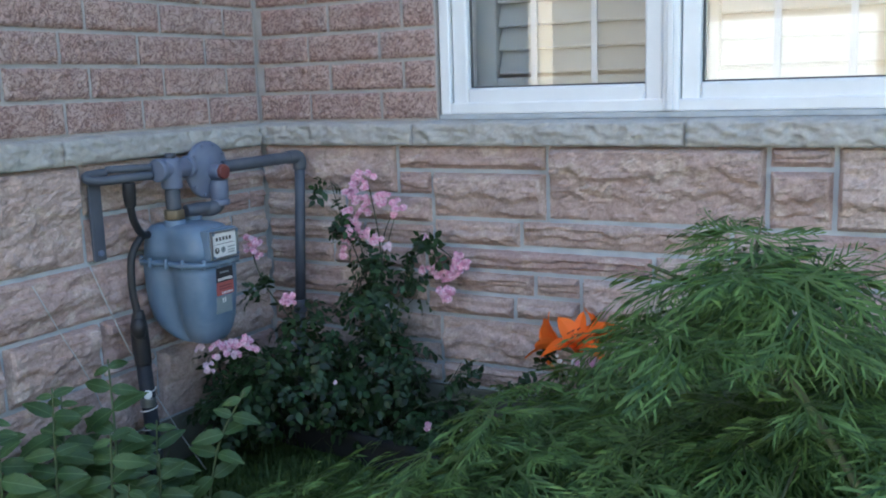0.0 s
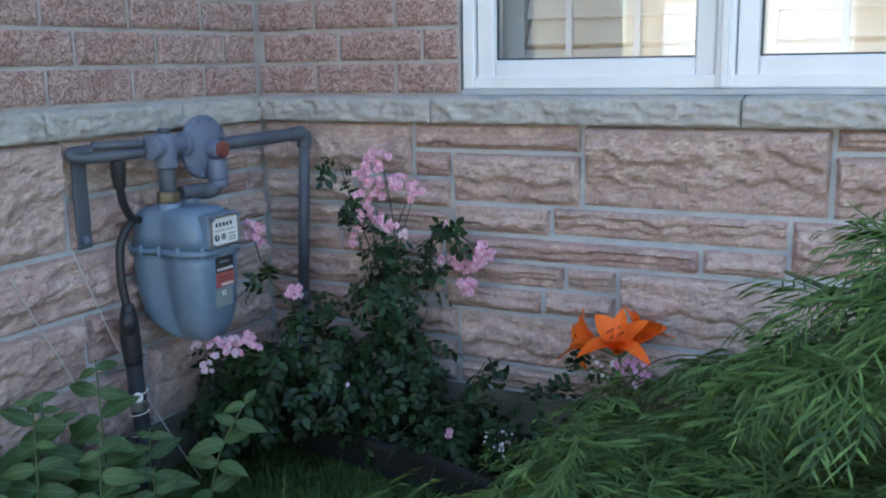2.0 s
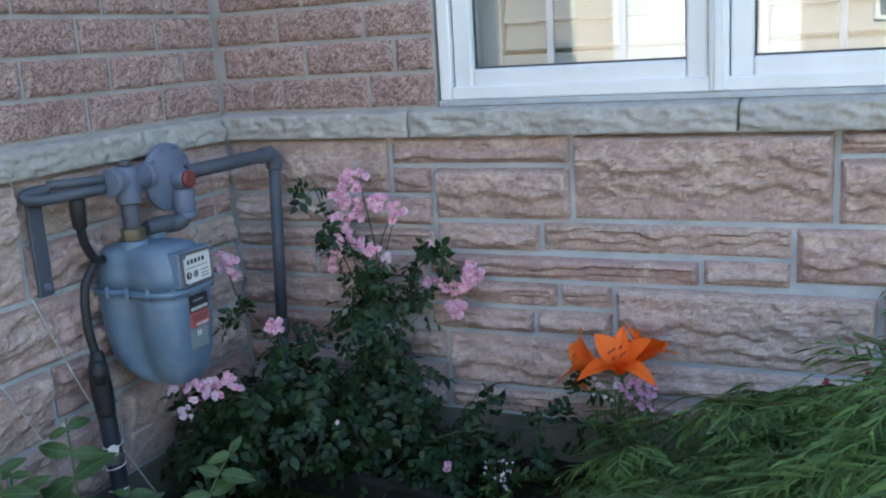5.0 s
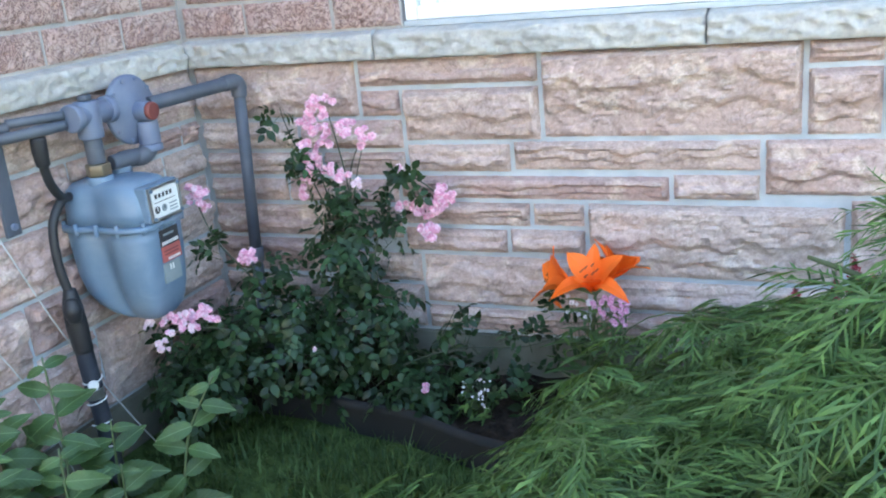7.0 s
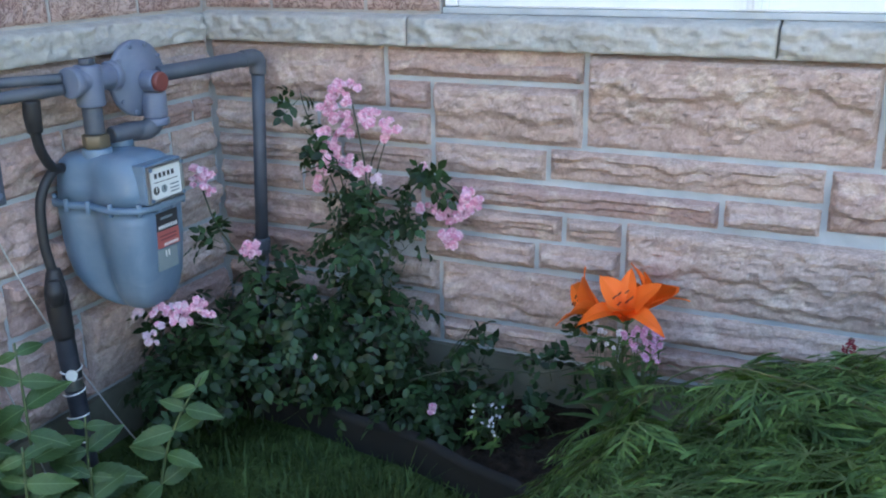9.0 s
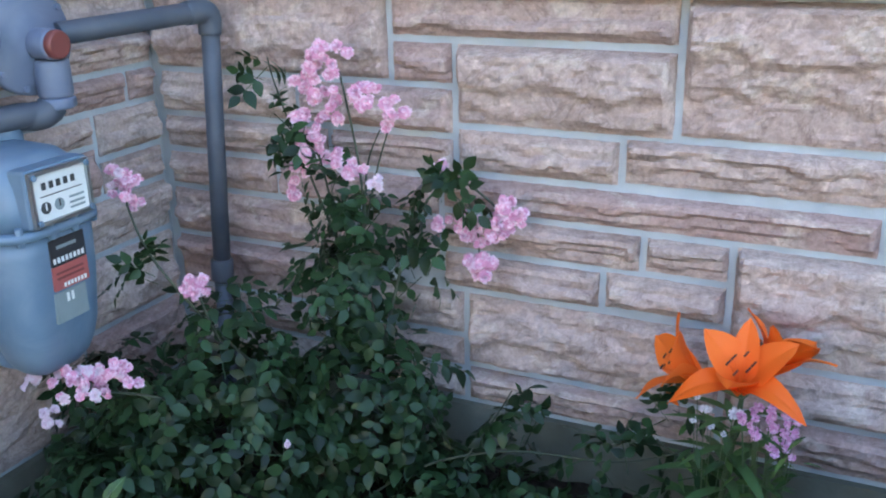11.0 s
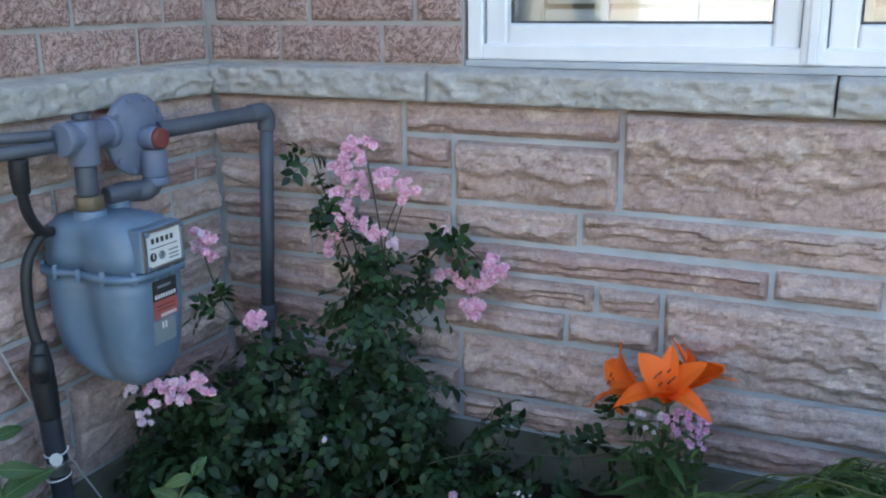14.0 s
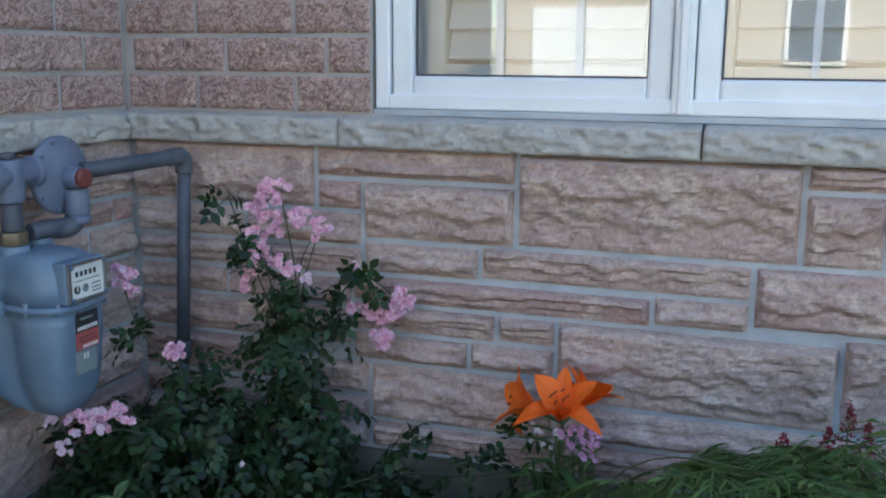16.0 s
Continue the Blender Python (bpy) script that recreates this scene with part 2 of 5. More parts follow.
def make_glass():
    q = Mat("window_glass", 0.0)
    g = q.t.nodes.new("ShaderNodeBsdfGlass")
    g.inputs["Roughness"].default_value, g.inputs["IOR"].default_value = 0.0, 1.5
    q.link(g.outputs[0], q.t.nodes["Material Output"].inputs[0])
    return q.m


GLASS = make_glass()


# ---- geometry helpers ----
def part(name, bm, material, parent=None, label=""):
    me = bpy.data.meshes.new(name)
    bm.to_mesh(me)
    bm.free()
    return put(name, me, material, parent, label)


def put(name, me, material, parent=None, label=""):
    if not me.materials:
        me.materials.append(material)
    ob = new(name, me)
    ob.parent = parent
    return tagged(ob, label)


def smooth(me, on=True):
    me.polygons.foreach_set("use_smooth", [on] * len(me.polygons))
    return me


def mesh_of(name, verts, faces, soft=True):
    me = bpy.data.meshes.new(name)
    me.from_pydata([tuple(v) for v in verts], [], [tuple(f) for f in faces])
    me.update()
    return smooth(me, soft)


def box(bm, x0, x1, y0, y1, z0, z1, bevel=0.0):
    r = bmesh.ops.create_cube(bm, size=1)
    for v in r["verts"]:
        v.co = Vector(((x0 + x1) / 2 + v.co.x * (x1 - x0), (y0 + y1) / 2 + v.co.y * (y1 - y0), (z0 + z1) / 2 + v.co.z * (z1 - z0)))
    if bevel:
        es = {e for v in r["verts"] for e in v.link_edges}
        bmesh.ops.bevel(bm, geom=list(es), offset=bevel, segments=2, affect="EDGES", profile=0.5)
    return bm


def boxed(*a, bevel=0.0):
    return box(bmesh.new(), *a, bevel=bevel)


def cyl(bm, a, b, r0, r1=None, n=20, bevel=0.0):
    a, b = Vector(a), Vector(b)
    d = b - a
    m = Matrix.Translation((a + b) / 2) @ d.to_track_quat("Z", "Y").to_matrix().to_4x4()
    r = bmesh.ops.create_cone(bm, cap_ends=True, segments=n, radius1=r0, radius2=r0 if r1 is None else r1, depth=d.length, matrix=m)
    if bevel:
        rim = [e for e in {e for v in r["verts"] for e in v.link_edges} if e.calc_face_angle(0) > 0.9]
        bmesh.ops.bevel(bm, geom=rim, offset=bevel, segments=2, affect="EDGES", profile=0.5)
    for f in bm.faces:
        f.smooth = len(f.verts) == 4
    return bm


def tube_data(points, radii, n=8):
    """Vertices and faces of a round tube along a smooth line through the points."""
    pts = [Vector(p) for p in points]
    line, rad = [], []
    for i in range(len(pts) - 1):
        p0, p1, p2, p3 = pts[max(i - 1, 0)], pts[i], pts[i + 1], pts[min(i + 2, len(pts) - 1)]
        for s in range(5):
            t = s / 5
            line.append(0.5 * (2 * p1 + (p2 - p0) * t + (2 * p0 - 5 * p1 + 4 * p2 - p3) * t * t + (3 * p1 - p0 - 3 * p2 + p3) * t ** 3))
            rad.append(radii[i] * (1 - t) + radii[i + 1] * t)
    line.append(pts[-1])
    rad.append(radii[-1])
    vs, fs = [], []
    side = None
    for i, p in enumerate(line):
        d = (line[min(i + 1, len(line) - 1)] - line[max(i - 1, 0)]).normalized()
        if side is None:
            side = d.orthogonal().normalized()
        side = (side - d * side.dot(d)).normalized()
        up = d.cross(side)
        for k in range(n):
            a = 2 * math.pi * k / n
            vs.append(p + (side * math.cos(a) + up * math.sin(a)) * rad[i])
    for i in range(len(line) - 1):
        for k in range(n):
            fs.append((i * n + k, i * n + (k + 1) % n, (i + 1) * n + (k + 1) % n, (i + 1) * n + k))
    fs.append(tuple(range(n))[::-1])
    fs.append(tuple((len(line) - 1) * n + k for k in range(n)))
    return vs, fs


def tube(name, points, radius, material, parent=None, label="", n=12):
    radii = radius if isinstance(radius, (list, tuple)) else [radius] * len(points)
    return put(name, mesh_of(name, *tube_data(points, radii, n)), material, parent, label)


class Heap:
    """Gathers many small shapes into one mesh."""

    def __init__(self):
        self.v, self.f, self.n = [], [], 0

    def add(self, verts, faces, m=None):
        a = np.asarray([tuple(v) for v in verts], float)
        if m is not None:
            k = np.array(m)
            a = a @ k[:3, :3].T + k[:3, 3]
        self.v.append(a)
        self.f += [tuple(i + self.n for i in f) for f in faces]
        self.n += len(a)

    def mesh(self, name, soft=True):
        return mesh_of(name, np.concatenate(self.v).tolist(), self.f, soft)


def thing(name, at, label, category, group="", kind=""):
    ob = new(name)
    ob.empty_display_size = 0.05
    ob.location = at
    return tagged(ob, label, category, group, kind)


def under(ob, parent):
    """Makes ob a part of parent where it stands."""
    ob.parent = parent
    ob.matrix_parent_inverse = parent.matrix_basis.inverted()
    return ob


# ---- the setting: ground ----
LAWN_Z, BED_Z = -0.045, 0.0


def bed_edge(x):
    """How far the flower bed reaches from the window wall."""
    return -0.20 - 0.10 * (x / 0.75) ** 2 - 0.12 * max(0, x - 0.8)


def build_ground():
    vs, fs = [], []
    xs = sorted({round(v, 3) for v in [*np.linspace(-40, 40, 17), *np.linspace(-1, 4, 41)]})
    ys = sorted({round(v, 3) for v in [*np.linspace(-40, 12, 14), *np.linspace(-4, 0.2, 36)]})
    for y in ys:
        for x in xs:
            vs.append((x, y, LAWN_Z + (0.012 * noise.noise(Vector((x * 2, y * 2, 0))) if -4 < y < 0.3 and -1 < x < 4 else 0)))
    w = len(xs)
    for j in range(len(ys) - 1):
        for i in range(w - 1):
            fs.append((j * w + i, j * w + i + 1, (j + 1) * w + i + 1, (j + 1) * w + i))
    ob = put("ground", mesh_of("ground", vs, fs), LAWN)
    tagged(ob, "green lawn ground reaching from the house to the street", "ground", kind="structure")


def build_bed():
    n, rows, vs, fs = 60, 14, [], []
    for i in range(n + 1):
        x = 0.0 + 2.6 * i / n
        for j in range(rows + 1):
            y = bed_edge(x) * j / rows
            z = BED_Z + 0.016 * noise.noise(Vector((x * 9, y * 9, 3))) + 0.012 * noise.noise(Vector((x * 30, y * 30, 5))) + 0.02 * (1 - j / rows)
            if j == rows:
                z = LAWN_Z - 0.03
            vs.append((x, y + 0.02 * (j == 0), z))
    for i in range(n):
        for j in range(rows):
            a = i * (rows + 1) + j
            fs.append((a, a + 1, a + rows + 2, a + rows + 1))
    ob = put("flower_bed_soil", mesh_of("flower_bed_soil", vs, fs), SOIL)
    tagged(ob, "dark crumbly soil of the flower bed along the wall", "soil", kind="structure")


def build_edging():
    """A strip of black plastic with a round bead on top."""
    xs = np.linspace(0.02, 2.6, 44)
    vs, fs = [], []
    prof = [(0.010, -0.10), (-0.002, -0.03), (-0.004, 0.012), (-0.009, 0.022), (-0.011, 0.031), (-0.006, 0.040), (0.003, 0.043), (0.010, 0.037), (0.011, 0.026), (0.006, 0.014), (0.014, -0.10)]
    k = len(prof)
    for i, x in enumerate(xs):
        wob = 0.004 * math.sin(i * 1.3) + 0.004 * noise.noise(Vector((x * 6, 0, 0)))
        for a, b in prof:
            vs.append((x, bed_edge(x) - 0.012 + a * 1.0 + wob, BED_Z + b + wob))
    for i in range(len(xs) - 1):
        for j in range(k):
            fs.append((i * k + j, i * k + (j + 1) % k, (i + 1) * k + (j + 1) % k, (i + 1) * k + j))
    ob = put("garden_edging", mesh_of("garden_edging", vs, fs), EDGING)
    tagged(ob, "black plastic garden edging between soil and lawn", "edging")


build_ground()
build_bed()
build_edging()

# ---- the setting: two house walls that meet in an inner corner ----
SILL_LO, SILL_HI = 0.792, 0.856
TOP = 6.2
WIN_L, WIN_R, WIN_T = 0.612, 1.862, 2.3
ALONG_X = Matrix(((1, 0, 0, 0), (0, 0, -1, 0), (0, 1, 0, 0), (0, 0, 0, 1)))
ALONG_Y = Matrix(((0, 0, 1, 0), (1, 0, 0, 0), (0, 1, 0, 0), (0, 0, 0, 1)))


def wall_body(name, boxes, material, label):
    bm = bmesh.new()
    for b in boxes:
        box(bm, *b)
    return tagged(part(name, bm, material), label, "wall", kind="structure")


wall_window_stone = wall_body("wall_north_base", [(-0.3, 6.0, 0.002, 0.30, 0.10, 0.80)], STONE_MORTAR, "sandstone wall base with grey mortar joints")
wall_window = wall_body("wall_north", [(-0.3, WIN_L - 0.006, 0.006, 0.30, 0.80, TOP), (WIN_R + 0.006, 6.0, 0.006, 0.30, 0.80, TOP), (WIN_L - 0.006, WIN_R + 0.006, 0.006, 0.30, WIN_T, TOP), (WIN_L - 0.006, WIN_R + 0.006, 0.10, 0.30, 0.80, 0.86)], BRICK_MORTAR, "pinkish brown rock-face brick wall above the stone base")
wall_side_stone = wall_body("wall_west_base", [(-0.3, -0.002, -1.9, 0.0, 0.06, 0.80)], STONE_MORTAR, "sandstone side wall base with grey mortar joints")
wall_side = wall_body("wall_west", [(-0.3, -0.006, -1.9, 0.004, 0.80, TOP)], BRICK_MORTAR, "pinkish brown rock-face brick side wall above the stone base")
foundation = wall_body("foundation", [(-0.3, 6.0, -0.012, 0.30, -0.3, 0.118), (-0.3, 0.014, -1.9, -0.013, -0.3, 0.078)], CONCRETE, "grey parged concrete foundation strip under the stone walls")
roof = wall_body("roof_eaves", [(-0.7, 6.4, -0.45, 9.0, TOP, TOP + 0.15), (-6.0, -0.1, -2.2, 9.0, TOP + 0.151, TOP + 0.30)], VINYL, "white eaves over the house walls")
back = wall_body("wall_room", [(0.2, 2.4, 1.9, 2.0, 0.0, 3.0), (0.2, 0.3, 0.301, 1.9, 0.0, 3.0), (2.3, 2.4, 0.301, 1.9, 0.0, 3.0), (0.2, 2.4, 0.301, 2.0, 3.001, 3.1), (0.2, 2.4, 0.301, 2.0, -0.1, 0.0)], SHUTTER, "pale room walls behind the window shutters")


def rock_face(w, h, depth, seed, step=0.010, strata=True):
    """A split stone face, w by h, with chipped edges and ledges that run along it. Its lower left corner is the origin, its face looks along +z."""
    nx, ny = max(4, int(w / step)), max(4, int(h / step))
    vs, fs = [], []
    sx, sy = seed * 3.17, seed * 1.71
    for j in range(ny + 1):
        for i in range(nx + 1):
            u, v = w * i / nx, h * j / ny
            e = min(u, w - u, v, h - v)
            rise = min(1.0, max(0.0, e) / 0.012) ** 0.5
            p = Vector((u * 7 + sx, v * 11 + sy, seed))
            n1 = noise.fractal(p, 1.0, 2.0, 4)
            if strata:
                lift = v / h + 0.20 * noise.noise(Vector((u * 6 + sx, 0, seed))) + 0.15 * noise.noise(Vector((u * 22, v * 14, seed + 9)))
                ledge = 0.0
                for c, sign in ((0.26, -1), (0.60, 1 if math.sin(seed * 5.1) > -0.2 else -1)):
                    cc = c + 0.11 * math.sin(seed * 7.3 + c * 20)
                    d = (lift - cc) * sign
                    ledge += 0.40 / (1 + math.exp(min(60, max(-60, -d * 48)))) - 0.22 * max(0.0, d)
                n2 = abs(noise.fractal(Vector((u * 17 + sx, v * 34 + sy, seed + 3)), 0.8, 2.2, 4))
                z = depth * rise * (0.80 + 0.26 * n1 - ledge * 0.95 - 0.26 * n2)
            else:
                n2 = noise.fractal(Vector((u * 70 + sx, v * 80 + sy, seed)), 0.8, 2.1, 4)
                z = depth * rise * (0.62 + 0.30 * n1 + 0.36 * n2)
            jit = 0.0016 * noise.noise(Vector((u * 60, v * 60, seed + 5))) if e <= 0 else 0.0
            vs.append((u + jit, v + jit, max(z, 0.002 * rise) + 0.0015))
    w1 = nx + 1
    for j in range(ny):
        for i in range(nx):
            fs.append((j * w1 + i, j * w1 + i + 1, (j + 1) * w1 + i + 1, (j + 1) * w1 + i))
    rim = [*range(nx + 1), *((j * w1 + nx) for j in range(1, ny + 1)), *((ny * w1 + i) for i in range(nx - 1, -1, -1)), *((j * w1) for j in range(ny - 1, 0, -1))]
    n0 = len(vs)
    for r in rim:
        vs.append((vs[r][0], vs[r][1], -0.01))
    for a in range(len(rim)):
        b = (a + 1) % len(rim)
        fs.append((rim[a], n0 + a, n0 + b, rim[b]))
    return vs, fs


# ---- window ----
def frame_ring(x0, x1, z0, z1, w, y0, y1, bevel=0.004):
    """Four rails of width w round an opening, butted end to end, as bmeshes."""
    return [boxed(x0, x0 + w, y0, y1, z0, z1, bevel=bevel), boxed(x1 - w, x1, y0, y1, z0, z1, bevel=bevel),
            boxed(x0 + w, x1 - w, y0, y1, z0, z0 + w, bevel=bevel), boxed(x0 + w, x1 - w, y0, y1, z1 - w, z1, bevel=bevel)]


def build_window():
    win = thing("window_1", (0, 0, 0), "white vinyl double window with muntin bars between the panes", "window", kind="structure")
    fw = 0.030
    for name, bm in zip(("window_frame",) * 4, frame_ring(WIN_L, WIN_R, 0.870, WIN_T, fw, 0.012, 0.12)):
        part(name, bm, VINYL, win)
    part("mullion", boxed(1.216, 1.256, 0.008, 0.12, 0.8705, WIN_T - 0.031, bevel=0.005), VINYL, win)
    part("mullion_bead", boxed(1.228, 1.244, 0.000, 0.008, 0.872, WIN_T - 0.032, bevel=0.003), VINYL, win)
    part("caulk_strip", boxed(WIN_L - 0.004, WIN_R + 0.004, 0.010, 0.10, 0.8565, 0.8695, bevel=0.002), STONE_MORTAR, win, "grey caulk strip under the frame")
    part("stool", boxed(WIN_L, WIN_R, 0.1205, 0.30, 0.862, 0.905, bevel=0.003), VINYL, win)
    for x0, x1, bars in ((0.646, 1.214, (0.868, 1.030)), (1.258, 1.828, (1.467, 1.628))):
        z0, z1, w = 0.8925, WIN_T - 0.034, 0.045
        for bm in frame_ring(x0, x1, z0, z1, w, 0.022, 0.085, 0.006):
            part("sash", bm, VINYL, win)
        gx0, gx1, gz0, gz1 = x0 + w, x1 - w, z0 + w, z1 - w
        for bm in frame_ring(gx0, gx1, gz0, gz1, 0.004, 0.0405, 0.0475, 0.0):
            part("seal", bm, SEAL, win)
        part("pane", boxed(gx0 + 0.001, gx1 - 0.001, 0.048, 0.051, gz0 + 0.001, gz1 - 0.001), GLASS, win, "clear reflecting pane").visible_shadow = False
        part("pane", boxed(gx0 + 0.001, gx1 - 0.001, 0.066, 0.069, gz0 + 0.001, gz1 - 0.001), GLASS, win, "clear inner pane").visible_shadow = False
        for bx in bars:
            part("muntin", boxed(bx - 0.008, bx + 0.008, 0.054, 0.062, gz0, gz1, bevel=0.002), VINYL, win)


def build_shutter(x0, x1):
    sh = thing("window_shutter", (x0, 0.13, 0.90), "closed pale louvred shutter panel behind the window pane", "shutter", "shutters behind the window")
    z0, z1, y = 0.907, WIN_T, 0.125
    for bm in (boxed(x0, x0 + 0.075, y, y + 0.03, z0, z1, bevel=0.003), boxed(x1 - 0.075, x1, y, y + 0.03, z0, z1, bevel=0.003),
               boxed(x0 + 0.076, x1 - 0.076, y, y + 0.03, z0, z0 + 0.055, bevel=0.003)):
        under(part("stile", bm, SHUTTER), sh)
    me = None
    z = z0 + 0.065
    while z < z1 - 0.06:
        if me is None:
            bm = boxed(x0 + 0.078, x1 - 0.078, -0.0055, 0.0055, 0, 0.066, bevel=0.003)
            bmesh.ops.rotate(bm, verts=bm.verts, matrix=Matrix.Rotation(radians(-24), 3, "X"))
            me = bpy.data.meshes.new("louvre")
            bm.to_mesh(me)
            bm.free()
        lv = put("louvre", me, SHUTTER)
        lv.location = (0, y + 0.012, z)
        under(lv, sh)
        z += 0.0625


build_window()
build_shutter(0.652, 1.225)
build_shutter(1.245, 1.825)


# ---- limestone sill course ----
def build_sill(name, u0, u1, m, seed):
    """One length of sill: a split front, a washed top that leans outwards and a clean back."""
    n, vs, fs = max(6, int((u1 - u0) / 0.005)), [], []
    prof = [(-0.01, 0.0), (0.033, 0.0), (0.037, 0.002), (0.038, 0.008), (0.038, 0.013), (0.038, 0.018), (0.038, 0.023), (0.038, 0.028), (0.037, 0.033), (0.037, 0.038), (0.037, 0.043), (0.036, 0.049), (0.034, 0.0535), (0.027, 0.056), (0.012, 0.059), (0.0, 0.062), (-0.03, 0.066)]
    h = (SILL_HI - SILL_LO) / 0.064
    for i in range(n + 1):
        u = u0 + (u1 - u0) * i / n
        end = min(1.0, min(u - u0, u1 - u) / 0.008)
        for k, (d, z) in enumerate(prof):
            chip = 0.0
            if 1 < k < 13:
                chip = 0.007 * noise.fractal(Vector((u * 30 + seed, z * 70, seed)), 0.7, 2.2, 5) - 0.012 * abs(noise.noise(Vector((u * 22 + seed, z * 45 + u * 8, seed + 2))))
            vs.append(m @ Vector((u, SILL_LO + z * h, d - (1 - end) * 0.004 * (k > 1) + chip)))
    k = len(prof)
    for i in range(n):
        for j in range(k - 1):
            fs.append((i * k + j, (i + 1) * k + j, (i + 1) * k + j + 1, i * k + j + 1))
    fs.append(tuple(range(k)))
    fs.append(tuple(n * k + j for j in range(k))[::-1])
    ob = put(name, mesh_of(name, vs, fs), SILL)
    return tagged(ob, "weathered grey limestone sill block with a split front", "sill", "sill course", "structure")


for i, (a, b) in enumerate(((0.004, 0.539), (0.544, 1.278), (1.283, 2.02), (2.025, 2.8))):
    build_sill("window_sill", a, b, ALONG_X, 3.3 + i * 5)
for i, (a, b) in enumerate(((-0.738, -0.0385), (-1.43, -0.743), (-1.9, -1.435))):
    build_sill("wall_sill", a, b, ALONG_Y, 21.3 + i * 5)


# ---- gas meter set ----
def ring_loft(rings):
    """A closed skin over rings of equal count."""
    n, vs, fs = len(rings[0]), [], []
    for r in rings:
        vs += r
    for i in range(len(rings) - 1):
        for k in range(n):
            fs.append((i * n + k, i * n + (k + 1) % n, (i + 1) * n + (k + 1) % n, (i + 1) * n + k))
    fs.append(tuple(range(n))[::-1])
    fs.append(tuple((len(rings) - 1) * n + k for k in range(n)))
    return vs, fs


MX, MY = 0.124, -0.464


def meter_ring(z, a, b, valley=0.0, power=4.0, shift=0.0):
    out = []
    for k in range(64):
        t = 2 * math.pi * k / 64
        c, s = math.cos(t), math.sin(t)
        r = (abs(c) ** power + abs(s) ** power) ** (-1 / power)
        x, y = a * r * c, b * r * s
        dent = valley * math.exp(-(((x + 0.012) / (a * 0.30)) ** 2)) * min(1, abs(s) ** 3)
        out.append(Vector((MX + x + shift, MY + y - math.copysign(dent, s), z)))
    return out


def build_meter():
    m = thing("gas_meter", (MX, MY, 0.34), "weathered blue-grey gas meter hanging on the side wall", "gas meter")
    A, B = 0.112, 0.080
    low = [(0.316, 0.030, 0.026, 0.000, 0.038), (0.320, 0.046, 0.040, 0.004, 0.032), (0.332, 0.066, 0.052, 0.012, 0.022), (0.352, 0.084, 0.062, 0.020, 0.012), (0.380, 0.098, 0.070, 0.025, 0.004),
           (0.42, 0.106, 0.074, 0.026, 0.0), (0.46, 0.109, 0.077, 0.023, 0.0), (0.495, 0.110, 0.078, 0.020, 0.0), (0.522, 0.111, 0.078, 0.016, 0.0)]
    vs, fs = ring_loft([meter_ring(z, a, b, v, 4.5, sh) for z, a, b, v, sh in low])
    body = under(put("lower_case", mesh_of("lower_case", vs, fs), METER), m)
    flange = [(0.5222, A + 0.003, B + 0.003), (0.5235, A + 0.008, B + 0.008), (0.533, A + 0.008, B + 0.008), (0.5345, A + 0.003, B + 0.003)]
    vs, fs = ring_loft([meter_ring(z, a, b, 0.010) for z, a, b in flange])
    under(put("flange", mesh_of("flange", vs, fs), METER), m)
    up = [(0.535, A - 0.002, B - 0.002, 0.012), (0.56, A - 0.004, B - 0.003, 0.012), (0.590, A - 0.007, B - 0.006, 0.011), (0.608, A - 0.013, B - 0.011, 0.008),
          (0.619, A - 0.024, B - 0.022, 0.004), (0.624, A - 0.040, B - 0.036, 0.0)]
    vs, fs = ring_loft([meter_ring(z, a, b, v) for z, a, b, v in up])
    under(put("upper_case", mesh_of("upper_case", vs, fs), METER), m)
    for k in range(14):
        t = 2 * math.pi * (k + 0.5) / 14
        c, s = math.cos(t), math.sin(t)
        r = (abs(c) ** 4 + abs(s) ** 4) ** -0.25
        x, y = MX + (A + 0.003) * r * c, MY + (B + 0.003) * r * s
        bm = bmesh.new()
        cyl(bm, (x, y, 0.517), (x, y, 0.542), 0.0055, n=6, bevel=0.001)
        under(part("flange_bolt", bm, METER), m)
    # the index: a white dial plate in a clear-fronted metal box
    fx = MX + A
    under(part("index_box", boxed(fx - 0.022, fx + 0.007, -0.516, -0.412, 0.536, 0.613, bevel=0.004), METER), m)
    y0, y1, z0, z1 = -0.513, -0.415, 0.539, 0.610
    for bm in (boxed(fx + 0.0072, fx + 0.013, y0, y0 + 0.005, z0, z1), boxed(fx + 0.0072, fx + 0.013, y1 - 0.005, y1, z0, z1),
               boxed(fx + 0.0072, fx + 0.013, y0 + 0.0051, y1 - 0.0051, z1 - 0.005, z1), boxed(fx + 0.0072, fx + 0.013, y0 + 0.0051, y1 - 0.0051, z0, z0 + 0.005)):
        under(part("index_rim", bm, STEEL, None, "bright metal rim"), m)
    for y in (y0 + 0.006, y1 - 0.006):
        for z in (z0 + 0.006, z1 - 0.006):
            bm = bmesh.new()
            cyl(bm, (fx + 0.0131, y, z), (fx + 0.0165, y, z), 0.0042, n=10, bevel=0.001)
            under(part("rim_screw", bm, METER), m)
    dial = under(part("dial_plate", boxed(fx + 0.0072, fx + 0.009, y0 + 0.0053, y1 - 0.0053, z0 + 0.0053, z1 - 0.0053), WHITE, None, "white dial plate"), m)
    for i in range(5):
        y = y0 + 0.020 + i * 0.0118
        under(part("counter_drum", boxed(fx + 0.0091, fx + 0.0103, y, y + 0.0062, z0 + 0.0455, z0 + 0.0545), INK), dial)
